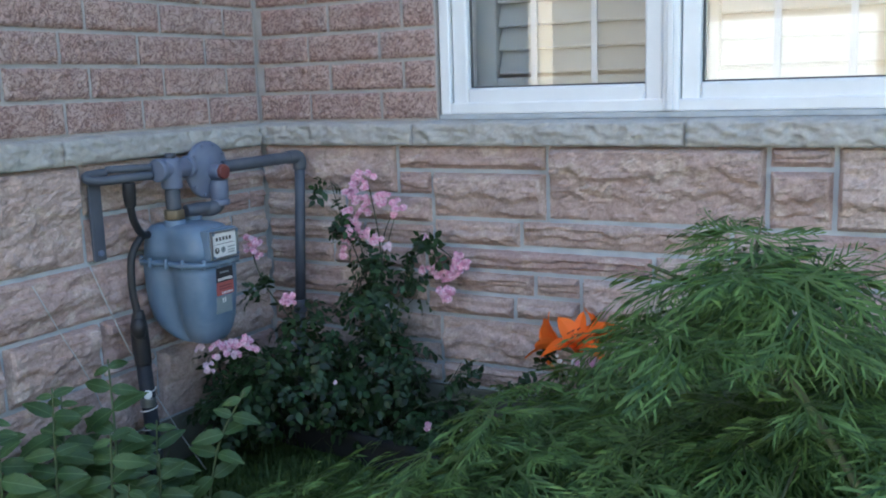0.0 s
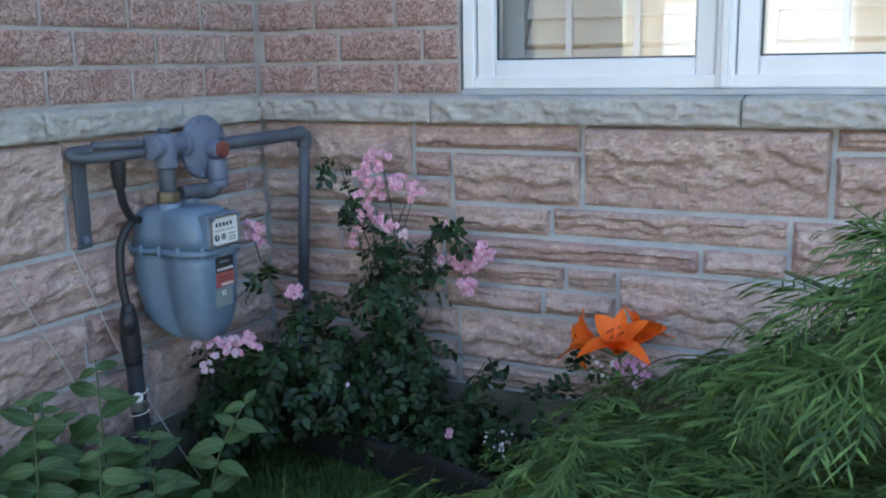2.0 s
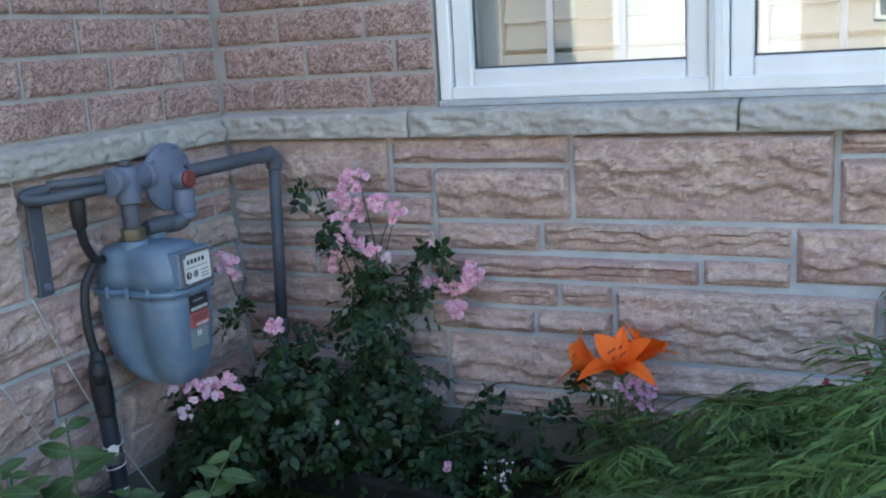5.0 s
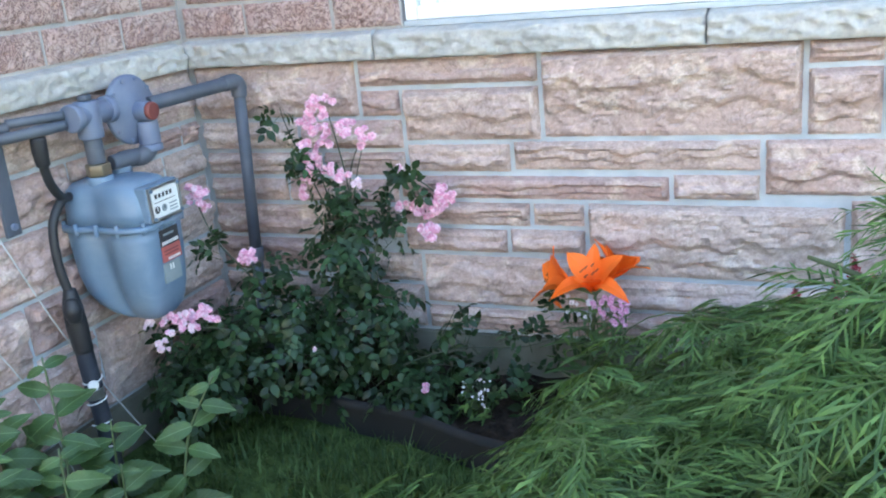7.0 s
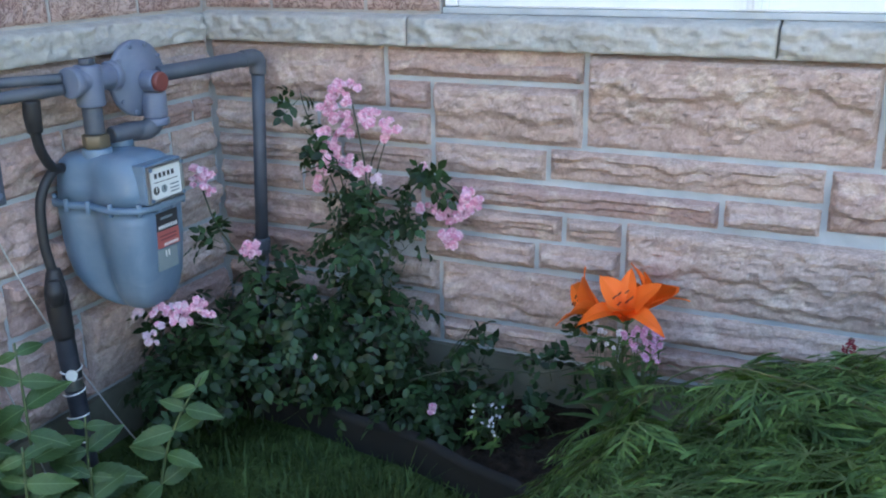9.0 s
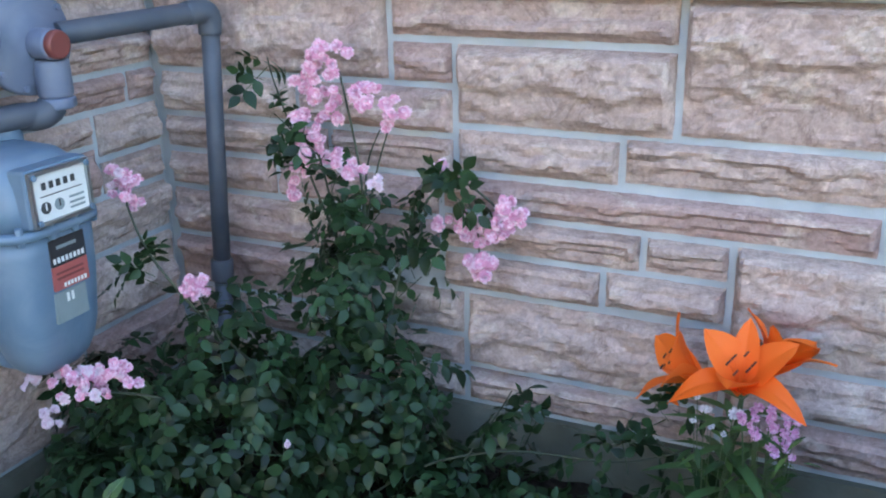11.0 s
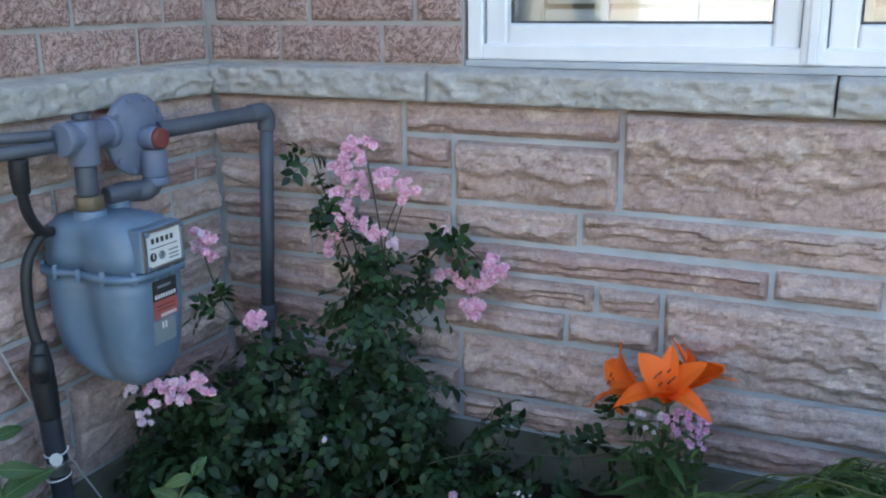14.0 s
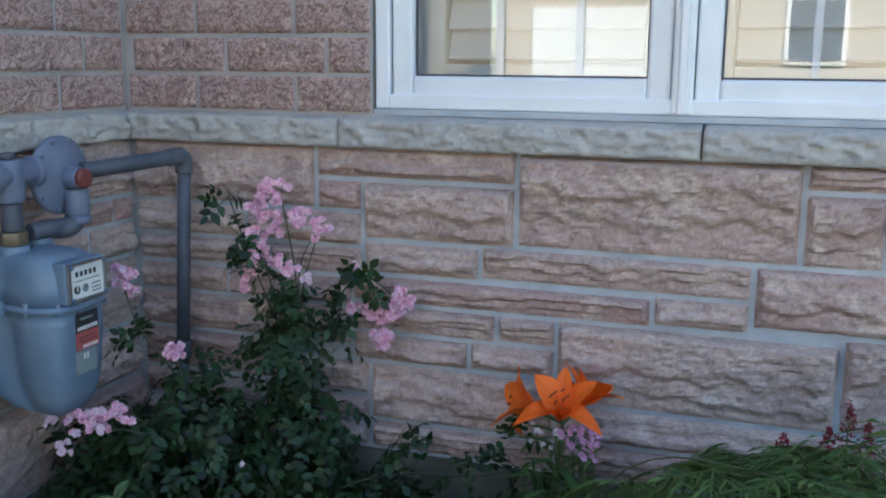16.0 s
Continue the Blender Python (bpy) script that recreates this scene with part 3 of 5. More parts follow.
    for y in (y0 + 0.022, y0 + 0.044):
        bm = bmesh.new()
        cyl(bm, (fx + 0.0091, y, z0 + 0.022), (fx + 0.0102, y, z0 + 0.022), 0.0078, n=20)
        under(part("small_dial", bm, INK if y < y0 + 0.03 else GREYTAG), dial)
        under(part("dial_hand", boxed(fx + 0.0103, fx + 0.011, y - 0.001, y + 0.001, z0 + 0.0195, z0 + 0.0285), WHITE if y < y0 + 0.03 else INK), dial)
    for z in (0.025, 0.0175, 0.011):
        under(part("print_line", boxed(fx + 0.0091, fx + 0.0097, y0 + 0.061, y0 + 0.086, z0 + z, z0 + z + 0.0028), GREYTAG), dial)
    under(part("print_line", boxed(fx + 0.0091, fx + 0.0097, y0 + 0.016, y0 + 0.084, z0 + 0.0365, z0 + 0.0378), INK), dial)
    # stickers on the lower case
    sx = MX + 0.1105
    black = under(part("black_sticker", boxed(sx - 0.008, sx + 0.0015, -0.489, -0.430, 0.478, 0.514), BLACKTAG, None, "black sticker with white print"), m)
    under(part("print_line", boxed(sx + 0.0016, sx + 0.0022, -0.478, -0.445, 0.500, 0.5045), GREYTAG), black)
    for i in range(8):
        y = -0.486 + i * 0.0068
        under(part("print_bar", boxed(sx + 0.0016, sx + 0.0022, y, y + 0.0042, 0.4815, 0.4885), WHITE), black)
    red = under(part("red_sticker", boxed(sx - 0.008, sx + 0.0013, -0.489, -0.430, 0.4445, 0.4772), REDTAG, None, "faded red sticker with white print"), m)
    for z in (0.466, 0.459):
        under(part("print_line", boxed(sx + 0.0014, sx + 0.0020, -0.484, -0.438, z, z + 0.003), RED), red)
    for i in range(7):
        y = -0.474 + i * 0.0058
        under(part("print_bar", boxed(sx + 0.0014, sx + 0.0020, y, y + 0.0036, 0.447, 0.4525), WHITE), red)
    worn = under(part("worn_sticker", boxed(sx - 0.012, sx - 0.0022, -0.490, -0.436, 0.398, 0.440), GREYTAG, None, "worn grey sticker"), m)
    for y in (-0.470, -0.462):
        under(part("print_bar", boxed(sx - 0.0021, sx - 0.0014, y, y + 0.004, 0.424, 0.436), WHITE), worn)
    # inlet neck with a brass union and a hexagon collar
    nx, ny = 0.112, -0.492
    for name, z0, z1, r, seg, mat in (("inlet_boss", 0.612, 0.634, 0.028, 24, METER), ("union_nut", 0.6341, 0.660, 0.027, 6, BRASS), ("nipple", 0.6601, 0.712, 0.019, 20, PIPE)):
        bm = bmesh.new()
        cyl(bm, (nx, ny, z0), (nx, ny, z1), r, n=seg, bevel=0.003)
        under(part(name, bm, mat), m)
    bm = bmesh.new()
    cyl(bm, (0.096, -0.415, 0.612), (0.096, -0.415, 0.640), 0.027, n=24, bevel=0.003)
    under(part("outlet_boss", bm, METER), m)


def build_tee():
    t = thing("pipe_tee", (0.112, -0.492, 0.712), "slate grey cast pipe tee above the gas meter", "pipe fitting")
    bm = bmesh.new()
    cyl(bm, (0.112, -0.492, 0.7125), (0.112, -0.492, 0.790), 0.026, n=24, bevel=0.004)
    cyl(bm, (0.112, -0.535, 0.762), (0.112, -0.430, 0.762), 0.0235, n=24, bevel=0.003)
    under(part("tee_body", bm, REGULATOR), t)
    for y in (-0.542, -0.441):
        bm = bmesh.new()
        cyl(bm, (0.112, y, 0.762), (0.112, y + 0.017, 0.762), 0.029, n=24, bevel=0.003)
        under(part("tee_collar", bm, REGULATOR), t)
    bm = bmesh.new()
    cyl(bm, (0.112, -0.492, 0.7905), (0.112, -0.492, 0.802), 0.015, n=6, bevel=0.002)
    under(part("plug", bm, PIPE), t)


def build_regulator():
    r = thing("gas_regulator", (0.10, -0.362, 0.745), "round slate blue gas regulator with a red cap", "regulator")
    cx, cy, cz = 0.104, -0.360, 0.748
    rings = []
    for x, rad in ((-0.034, 0.030), (-0.026, 0.046), (-0.013, 0.060), (-0.006, 0.070), (0.0, 0.0755), (0.008, 0.0755), (0.012, 0.072), (0.0125, 0.062), (0.017, 0.056), (0.0175, 0.045), (0.023, 0.036), (0.027, 0.022)):
        rings.append([Vector((cx + x, cy + rad * math.cos(2 * math.pi * k / 40), cz + rad * math.sin(2 * math.pi * k / 40))) for k in range(40)])
    under(put("diaphragm_case", mesh_of("diaphragm_case", *ring_loft(rings)), REGULATOR), r)
    for k in range(10):
        a = 2 * math.pi * k / 10
        y, z = cy + 0.0675 * math.cos(a), cz + 0.0675 * math.sin(a)
        bm = bmesh.new()
        cyl(bm, (cx + 0.010, y, z), (cx + 0.0165, y, z), 0.0052, n=6, bevel=0.001)
        under(part("case_bolt", bm, REGULATOR), r)
    bm = bmesh.new()
    cyl(bm, (cx + 0.020, cy, cz - 0.004), (cx + 0.056, cy, cz - 0.004), 0.0215, n=24, bevel=0.003)
    under(part("spring_tower", bm, REGULATOR), r)
    bm = bmesh.new()
    cyl(bm, (cx + 0.0561, cy, cz - 0.004), (cx + 0.068, cy, cz - 0.004), 0.0205, 0.019, n=24, bevel=0.003)
    under(part("end_cap", bm, RED, None, "dull red end cap"), r)
    bm = bmesh.new()
    cyl(bm, (cx + 0.032, cy + 0.012, cz - 0.026), (cx + 0.032, cy + 0.012, cz - 0.078), 0.024, n=24, bevel=0.004)
    under(part("outlet_neck", bm, REGULATOR), r)
    bm = bmesh.new()
    cyl(bm, (cx + 0.032, cy + 0.012, cz - 0.0781), (cx + 0.032, cy + 0.012, cz - 0.094), 0.026, n=8, bevel=0.003)
    under(part("outlet_nut", bm, REGULATOR), r)
    bm = bmesh.new()
    cyl(bm, (cx - 0.006, -0.4235, 0.762), (cx - 0.004, cy - 0.040, 0.756), 0.020, n=20, bevel=0.002)
    under(part("inlet_neck", bm, REGULATOR), r)


def build_pipes():
    p = thing("outlet_pipe", (0.185, -0.075, 0.02), "dark grey painted gas pipe with an elbow in the corner", "pipe")
    r = 0.0148
    bm = bmesh.new()
    cyl(bm, (0.128, -0.322, 0.752), (0.193, -0.108, 0.762), 0.0165, n=20, bevel=0.002)
    under(part("pipe_run", bm, PIPE), p)
    under(tube("elbow", [(0.189, -0.124, 0.7615), (0.196, -0.092, 0.762), (0.198, -0.080, 0.750), (0.197, -0.080, 0.725)], [0.0185, 0.0195, 0.0195, 0.0180], PIPE, n=16), p)
    top, low, foot = Vector((0.198, -0.079, 0.74)), Vector((0.183, -0.094, 0.31)), Vector((0.178, -0.100, -0.05))
    bm = bmesh.new()
    cyl(bm, top, low, r, n=20)
    under(part("pipe_drop", bm, PIPE), p)
    bm = bmesh.new()
    cyl(bm, low.lerp(top, 0.09), low, 0.0195, n=20, bevel=0.003)
    under(part("coupling", bm, PIPE), p)
    bm = bmesh.new()
    cyl(bm, low, foot, r, n=20)
    under(part("pipe_foot", bm, PIPE), p)
    c = thing("meter_crossover", (0.12, -0.42, 0.66), "short dark grey pipe between regulator and meter", "pipe")
    under(tube("pipe_bend", [(0.134, -0.352, 0.660), (0.130, -0.372, 0.648), (0.112, -0.395, 0.648), (0.100, -0.412, 0.646)], 0.0195, PIPE, n=16), c)
    bm = bmesh.new()
    cyl(bm, (0.112, -0.452, 0.651), (0.132, -0.346, 0.651), 0.0165, n=20, bevel=0.003)
    under(part("pipe_run", bm, PIPE), c)
    k = thing("meter_bracket", (0.02, -0.66, 0.57), "grey steel wall bracket holding the gas meter", "bracket")
    under(part("wall_plate", boxed(0.022, 0.030, -0.682, -0.645, 0.552, 0.772, bevel=0.002), PIPE), k)
    for y, z in ((-0.664, 0.572), (-0.664, 0.752)):
        bm = bmesh.new()
        cyl(bm, (0.03, y, z), (0.037, y, z), 0.008, n=6, bevel=0.001)
        under(part("bolt", bm, REGULATOR), k)
    under(tube("bracket_rod", [(0.100, -0.545, 0.752), (0.080, -0.60, 0.750), (0.055, -0.662, 0.748), (0.040, -0.690, 0.753), (0.034, -0.684, 0.762), (0.045, -0.64, 0.765)], 0.0115, PIPE, n=12), k)
    under(tube("bracket_rod", [(0.045, -0.64, 0.772), (0.075, -0.595, 0.772), (0.100, -0.545, 0.771)], 0.0095, PIPE, n=12), k)
    h = thing("supply_riser", (0.085, -0.60, -0.05), "black sheathed gas riser pipe with cable coming out of the ground", "riser pipe")
    under(tube("riser_pipe", [(0.085, -0.592, -0.08), (0.083, -0.597, 0.10), (0.080, -0.603, 0.24), (0.078, -0.605, 0.33)], [0.0185, 0.0185, 0.019, 0.0185], RISER, n=16), h)
    under(tube("tape_wrap", [(0.079, -0.604, 0.28), (0.077, -0.606, 0.335), (0.076, -0.606, 0.38), (0.074, -0.602, 0.42)], [0.0195, 0.0225, 0.021, 0.012], BLACK, None, "bulky black tape wrap", n=14), h)
    under(tube("valve_body", [(0.092, -0.622, 0.358), (0.094, -0.624, 0.383), (0.092, -0.621, 0.405)], [0.014, 0.020, 0.012], BLACK, n=12), h)
    under(tube("black_cable", [(0.074, -0.602, 0.40), (0.064, -0.606, 0.47), (0.060, -0.596, 0.55), (0.062, -0.565, 0.594), (0.060, -0.535, 0.600)], 0.0095, BLACK, n=10), h)
    under(tube("black_cable", [(0.058, -0.53, 0.598), (0.066, -0.562, 0.606), (0.072, -0.590, 0.645), (0.076, -0.600, 0.690)], 0.0095, BLACK, n=10), h)
    under(tube("ribbed_sleeve", [(0.075, -0.598, 0.680), (0.078, -0.602, 0.712), (0.080, -0.602, 0.738)], [0.0135, 0.0160, 0.0155], BLACK, n=12), h)
    for i, z in enumerate((0.215, 0.165, 0.112, 0.058)):
        pts = [(0.082 + 0.0205 * math.cos(a), -0.602 + 0.0205 * math.sin(a), z + 0.004 * math.sin(a + i)) for a in np.linspace(-2.2, 1.1, 8)]
        under(tube("wire_tie", pts, 0.0016, WHITE, None, "white wire tie", n=6), h)
    bm = bmesh.new()
    cyl(bm, (0.0950, -0.6145, 0.208), (0.0985, -0.6185, 0.208), 0.011, n=16)
    under(part("round_tag", bm, WHITE, None, "round white tag"), h)
    under(tube("grey_band", [(0.081, -0.602, 0.172), (0.081, -0.602, 0.196)], 0.0200, STEEL, n=16), h)
    w = thing("guy_wire", (0.03, -0.70, 0.0), "thin grey wire slanting from wall to ground", "wire", "thin wires")
    under(tube("wire", [(0.026, -0.70, 0.555), (0.05, -0.62, 0.32), (0.10, -0.53, 0.09), (0.13, -0.47, -0.04)], 0.0016, PALE_WIRE, n=6), w)
    w = thing("guy_wire", (0.03, -0.86, 0.0), "thin grey wire hanging along the side wall", "wire", "thin wires")
    under(tube("wire", [(0.026, -0.86, 0.53), (0.04, -0.81, 0.41), (0.06, -0.74, 0.24), (0.08, -0.68, -0.04)], 0.0014, PALE_WIRE, n=6), w)


build_meter()
build_tee()
build_regulator()
build_pipes()


# ---- plants ----
rng = random.Random(11)


def aim(at, out, up=(0, 0, 1), size=1.0, spin=0.0):
    """A pose at a place whose z looks along out."""
    q = Vector(out).normalized().to_track_quat("Z", "Y").to_matrix().to_4x4()
    return Matrix.Translation(at) @ q @ Matrix.Rotation(spin, 4, "Z") @ Matrix.Scale(size, 4)


def leaf_blade(length, width, fold=0.25, droop=0.25, n=5, point=1.0, tooth=0.0):
    """A leaf along +y in the xy plane, folded along its midrib and drooping at the tip."""
    vs, fs = [], []
    for i in range(n + 1):
        t = i / n
        w = width / 2 * math.sin(math.pi * min(1, t ** 0.8 * 0.97 + 0.03)) ** point
        if tooth and 0 < i < n:
            w *= 1 + tooth * (1 if i % 2 else -1)
        y, z = length * t, -droop * length * t * t
        vs += [(-w, y, z + fold * w), (0, y, z), (w, y, z + fold * w)]
    for i in range(n):
        a = i * 3
        fs += [(a, a + 1, a + 4, a + 3), (a + 1, a + 2, a + 5, a + 4)]
    return vs, fs


def rose_spray(r):
    """Five leaflets on one stalk."""
    h = Heap()
    for t, side in ((0.45, -1), (0.45, 1), (0.8, -1), (0.8, 1), (1.0, 0)):
        L = r.uniform(0.018, 0.027)
        m = Matrix.Translation((0, 0.052 * t, -0.006 * t)) @ Matrix.Rotation(radians(-side * r.uniform(50, 70)), 4, "Z") @ Matrix.Rotation(radians(r.uniform(-25, 15)), 4, "X")
        h.add(*leaf_blade(L, L * 0.62, 0.2, 0.2, 5), m)
    h.add([(-0.0006, 0, 0), (0.0006, 0, 0), (0.0006, 0.046, -0.006), (-0.0006, 0.046, -0.006)], [(0, 1, 2, 3)])
    return np.concatenate(h.v), h.f


SPRAYS = [rose_spray(rng) for _ in range(6)]


def fill_blob(heap, c, rad, n, shapes, size=(0.8, 1.25), shell=0.55):
    """Scatters leaves in an ellipsoid, most of them near its skin and facing outwards."""
    for _ in range(n):
        d = Vector((rng.gauss(0, 1), rng.gauss(0, 1), rng.gauss(0, 1))).normalized()
        k = shell + (1 - shell) * rng.random() ** 0.7
        p = Vector((c[0] + d.x * rad[0] * k, c[1] + d.y * rad[1] * k, c[2] + d.z * rad[2] * k))
        if p.z < 0.015 or p.y > -0.035 or p.x < 0.03:
            continue
        face = (d + Vector((rng.uniform(-0.5, 0.5), rng.uniform(-0.5, 0.3), 0.75))).normalized()
        heap.add(*rng.choice(shapes), aim(p, face, size=rng.uniform(*size), spin=rng.uniform(0, 6.28)))


def blossom_mesh(name, petals, radius, seed):
    """A small double flower: three rings of cupped, notched petals round a tight heart."""
    r, h = random.Random(seed), Heap()
    for ring, (count, tilt, scale) in enumerate(((petals, 4, 1.0), (petals - 2, 26, 0.80), (petals - 4, 50, 0.56), (4, 70, 0.34))):
        for k in range(count):
            L, W = radius * scale * r.uniform(0.82, 1.12), radius * scale * r.uniform(0.50, 0.66)
            lip = L * r.uniform(0.05, 0.16)
            vs = [(-W * 0.16, 0.001, 0), (W * 0.16, 0.001, 0), (W * 0.50, L * 0.58, lip), (W * 0.40, L * 0.93, -lip * 0.4), (0, L * 0.84, lip * 0.3), (-W * 0.40, L * 0.95, -lip * 0.4), (-W * 0.50, L * 0.58, lip), (0, L * 0.5, -lip * 0.6)]
            m = Matrix.Translation((0, 0, 0.0012 * ring)) @ Matrix.Rotation(2 * math.pi * (k + 0.4 * ring) / count + r.uniform(-0.22, 0.22), 4, "Z") @ Matrix.Rotation(radians(tilt + r.uniform(-14, 14)), 4, "X")
            h.add(vs, [(0, 1, 7), (1, 2, 7), (2, 3, 4, 7), (4, 5, 6, 7), (6, 0, 7)], m)
    return h.mesh(name, False)


PINK_BLOSSOMS = [blossom_mesh("blossom", 11, 0.0150, i) for i in range(4)]
PALE_BLOSSOMS = [blossom_mesh("blossom", 8, 0.014, 20 + i) for i in range(2)]


def blossoms(parent, centre, spread, count, pale=0.12, size=(0.55, 0.84), face=(0.35, -1.0, 0.45)):
    for _ in range(round(count * 1.65)):
        for _try in range(12):
            p = Vector([c + rng.uniform(-s, s) for c, s in zip(centre, spread)])
            if sum(((a - b) / max(s, 1e-4)) ** 2 for a, b, s in zip(p, centre, spread)) < 1.3:
                break
        f = Vector(face) + Vector((rng.uniform(-0.7, 0.7), rng.uniform(-0.3, 0.4), rng.uniform(-0.4, 0.6)))
        faded = rng.random() < pale
        ob = put("blossom", rng.choice(PALE_BLOSSOMS if faded else PINK_BLOSSOMS), PALE if faded else PINK)
        ob.matrix_basis = aim(p, f, size=rng.uniform(*size), spin=rng.uniform(0, 6))
        under(ob, parent)


def build_rose_bush():
    bush = thing("rose_bush", (0.46, -0.20, 0.0), "shrub rose with dark leaves and pink flower clusters by the wall", "rose bush")

    def cane(*pts, r=0.0032):
        under(tube("cane", pts, [r * (1 - 0.55 * i / (len(pts) - 1)) for i in range(len(pts))], WOODY, n=6), bush)

    base = (0.47, -0.20, -0.02)
    cane(base, (0.48, -0.17, 0.2), (0.50, -0.15, 0.42), (0.49, -0.13, 0.54), (0.46, -0.125, 0.69))
    cane(base, (0.46, -0.17, 0.22), (0.45, -0.14, 0.43), (0.42, -0.13, 0.56))
    cane((0.50, -0.14, 0.46), (0.515, -0.12, 0.55), (0.54, -0.12, 0.62), r=0.002)
    cane((0.50, -0.14, 0.47), (0.50, -0.12, 0.56), (0.545, -0.12, 0.645), r=0.002)
    cane(base, (0.53, -0.17, 0.25), (0.57, -0.12, 0.46), (0.62, -0.09, 0.53), (0.68, -0.08, 0.50), (0.70, -0.08, 0.47))
    cane((0.64, -0.085, 0.515), (0.66, -0.085, 0.45), (0.66, -0.085, 0.40), r=0.0018)
    cane((0.45, -0.14, 0.43), (0.38, -0.12, 0.56), (0.335, -0.11, 0.66), (0.325, -0.11, 0.70), r=0.002)
    cane(base, (0.40, -0.24, 0.20), (0.33, -0.31, 0.34), (0.255, -0.335, 0.45), (0.225, -0.34, 0.54))
    cane(base, (0.36, -0.30, 0.18), (0.31, -0.40, 0.26), (0.26, -0.46, 0.29))
    cane(base, (0.38, -0.27, 0.22), (0.35, -0.32, 0.33), (0.335, -0.335, 0.41))
    cane(base, (0.60, -0.20, 0.10), (0.74, -0.17, 0.15), (0.90, -0.15, 0.16), (1.0, -0.14, 0.20), r=0.0025)
    cane(base, (0.62, -0.24, 0.07), (0.71, -0.28, 0.10), r=0.002)
    cane((0.68, -0.19, 0.13), (0.72, -0.16, 0.2), (0.74, -0.15, 0.24), r=0.0018)
    leaves = Heap()
    for c, r, n in (((0.482, -0.14, 0.465), (0.062, 0.05, 0.055), 30), ((0.470, -0.16, 0.36), (0.078, 0.07, 0.11), 72), ((0.50, -0.17, 0.20), (0.14, 0.095, 0.12), 150),
                    ((0.34, -0.27, 0.28), (0.12, 0.10, 0.12), 76), ((0.34, -0.27, 0.16), (0.16, 0.11, 0.10), 130), ((0.62, -0.17, 0.08), (0.13, 0.07, 0.055), 60),
                    ((0.575, -0.12, 0.42), (0.045, 0.04, 0.06), 14), ((0.615, -0.10, 0.520), (0.050, 0.022, 0.025), 14), ((0.37, -0.125, 0.615), (0.04, 0.025, 0.03), 9), ((0.415, -0.13, 0.52), (0.035, 0.03, 0.06), 14),
                    ((0.325, -0.115, 0.685), (0.015, 0.015, 0.025), 3), ((0.74, -0.145, 0.19), (0.05, 0.03, 0.05), 14), ((0.90, -0.14, 0.16), (0.10, 0.04, 0.04), 15), ((0.955, -0.13, 0.245), (0.03, 0.02, 0.025), 5),
                    # leaves at x 0.20 and 0.12 are added to shade the side wall
                    ((0.245, -0.33, 0.42), (0.025, 0.025, 0.045), 7), ((0.29, -0.40, 0.22), (0.08, 0.05, 0.07), 34), ((0.47, -0.20, 0.07), (0.12, 0.05, 0.05), 45), ((0.22, -0.36, 0.13), (0.11, 0.08, 0.10), 75), ((0.20, -0.45, 0.10), (0.09, 0.07, 0.09), 55), ((0.12, -0.31, 0.14), (0.08, 0.12, 0.14), 110), ((0.80, -0.17, 0.08), (0.15, 0.06, 0.05), 36), ((0.66, -0.24, 0.06), (0.10, 0.05, 0.045), 36)):
        fill_blob(leaves, c, r, round(n * 1.2), SPRAYS)
    under(tagged(put("foliage", leaves.mesh("foliage"), ROSE_LEAF), "dark glossy leaflets", kind="stuff"), bush)
    for c, s, n, pale in (((0.450, -0.13, 0.702), (0.050, 0.02, 0.024), 11, 0.0), ((0.410, -0.13, 0.675), (0.022, 0.02, 0.018), 4, 0.0), ((0.445, -0.13, 0.650), (0.035, 0.02, 0.018), 6, 0.1),
                          ((0.405, -0.13, 0.600), (0.028, 0.02, 0.032), 9, 0.0), ((0.425, -0.135, 0.560), (0.045, 0.025, 0.028), 13, 0.1), ((0.505, -0.13, 0.655), (0.03, 0.015, 0.016), 6, 0.0),
                          ((0.552, -0.13, 0.640), (0.022, 0.015, 0.016), 4, 0.1), ((0.450, -0.13, 0.622), (0.012, 0.01, 0.012), 1, 0.0), ((0.537, -0.13, 0.611), (0.004, 0.004, 0.004), 1, 0.0),
                          ((0.372, -0.13, 0.502), (0.010, 0.01, 0.014), 3, 0.0), ((0.487, -0.13, 0.542), (0.022, 0.01, 0.012), 3, 0.1), ((0.520, -0.13, 0.527), (0.012, 0.01, 0.008), 2, 0.3),
                          ((0.60, -0.08, 0.541), (0.010, 0.01, 0.012), 3, 0.5), ((0.622, -0.085, 0.463), (0.030, 0.015, 0.020), 8, 0.0), ((0.668, -0.085, 0.457), (0.020, 0.015, 0.022), 8, 0.0),
                          ((0.708, -0.085, 0.488), (0.020, 0.015, 0.034), 11, 0.1), ((0.662, -0.085, 0.400), (0.020, 0.015, 0.020), 8, 0.0)):
        blossoms(bush, c, s, n, pale)
    for c, s, n, pale in (((0.225, -0.335, 0.545), (0.030, 0.02, 0.032), 14, 0.1), ((0.335, -0.335, 0.412), (0.020, 0.02, 0.016), 7, 0.0), ((0.235, -0.470, 0.300), (0.045, 0.025, 0.026), 16, 0.25),
                          ((0.285, -0.445, 0.315), (0.022, 0.02, 0.024), 9, 0.1), ((0.205, -0.505, 0.262), (0.016, 0.012, 0.016), 4, 1.0), ((0.170, -0.50, 0.305), (0.014, 0.012, 0.012), 3, 1.0),
                          ((0.711, -0.284, 0.108), (0.008, 0.008, 0.008), 2, 0.2), ((0.502, -0.383, 0.223), (0.004, 0.004, 0.004), 1, 1.0)):
        blossoms(bush, c, s, n, pale, (0.48, 0.74) if n > 1 else (0.35, 0.4))


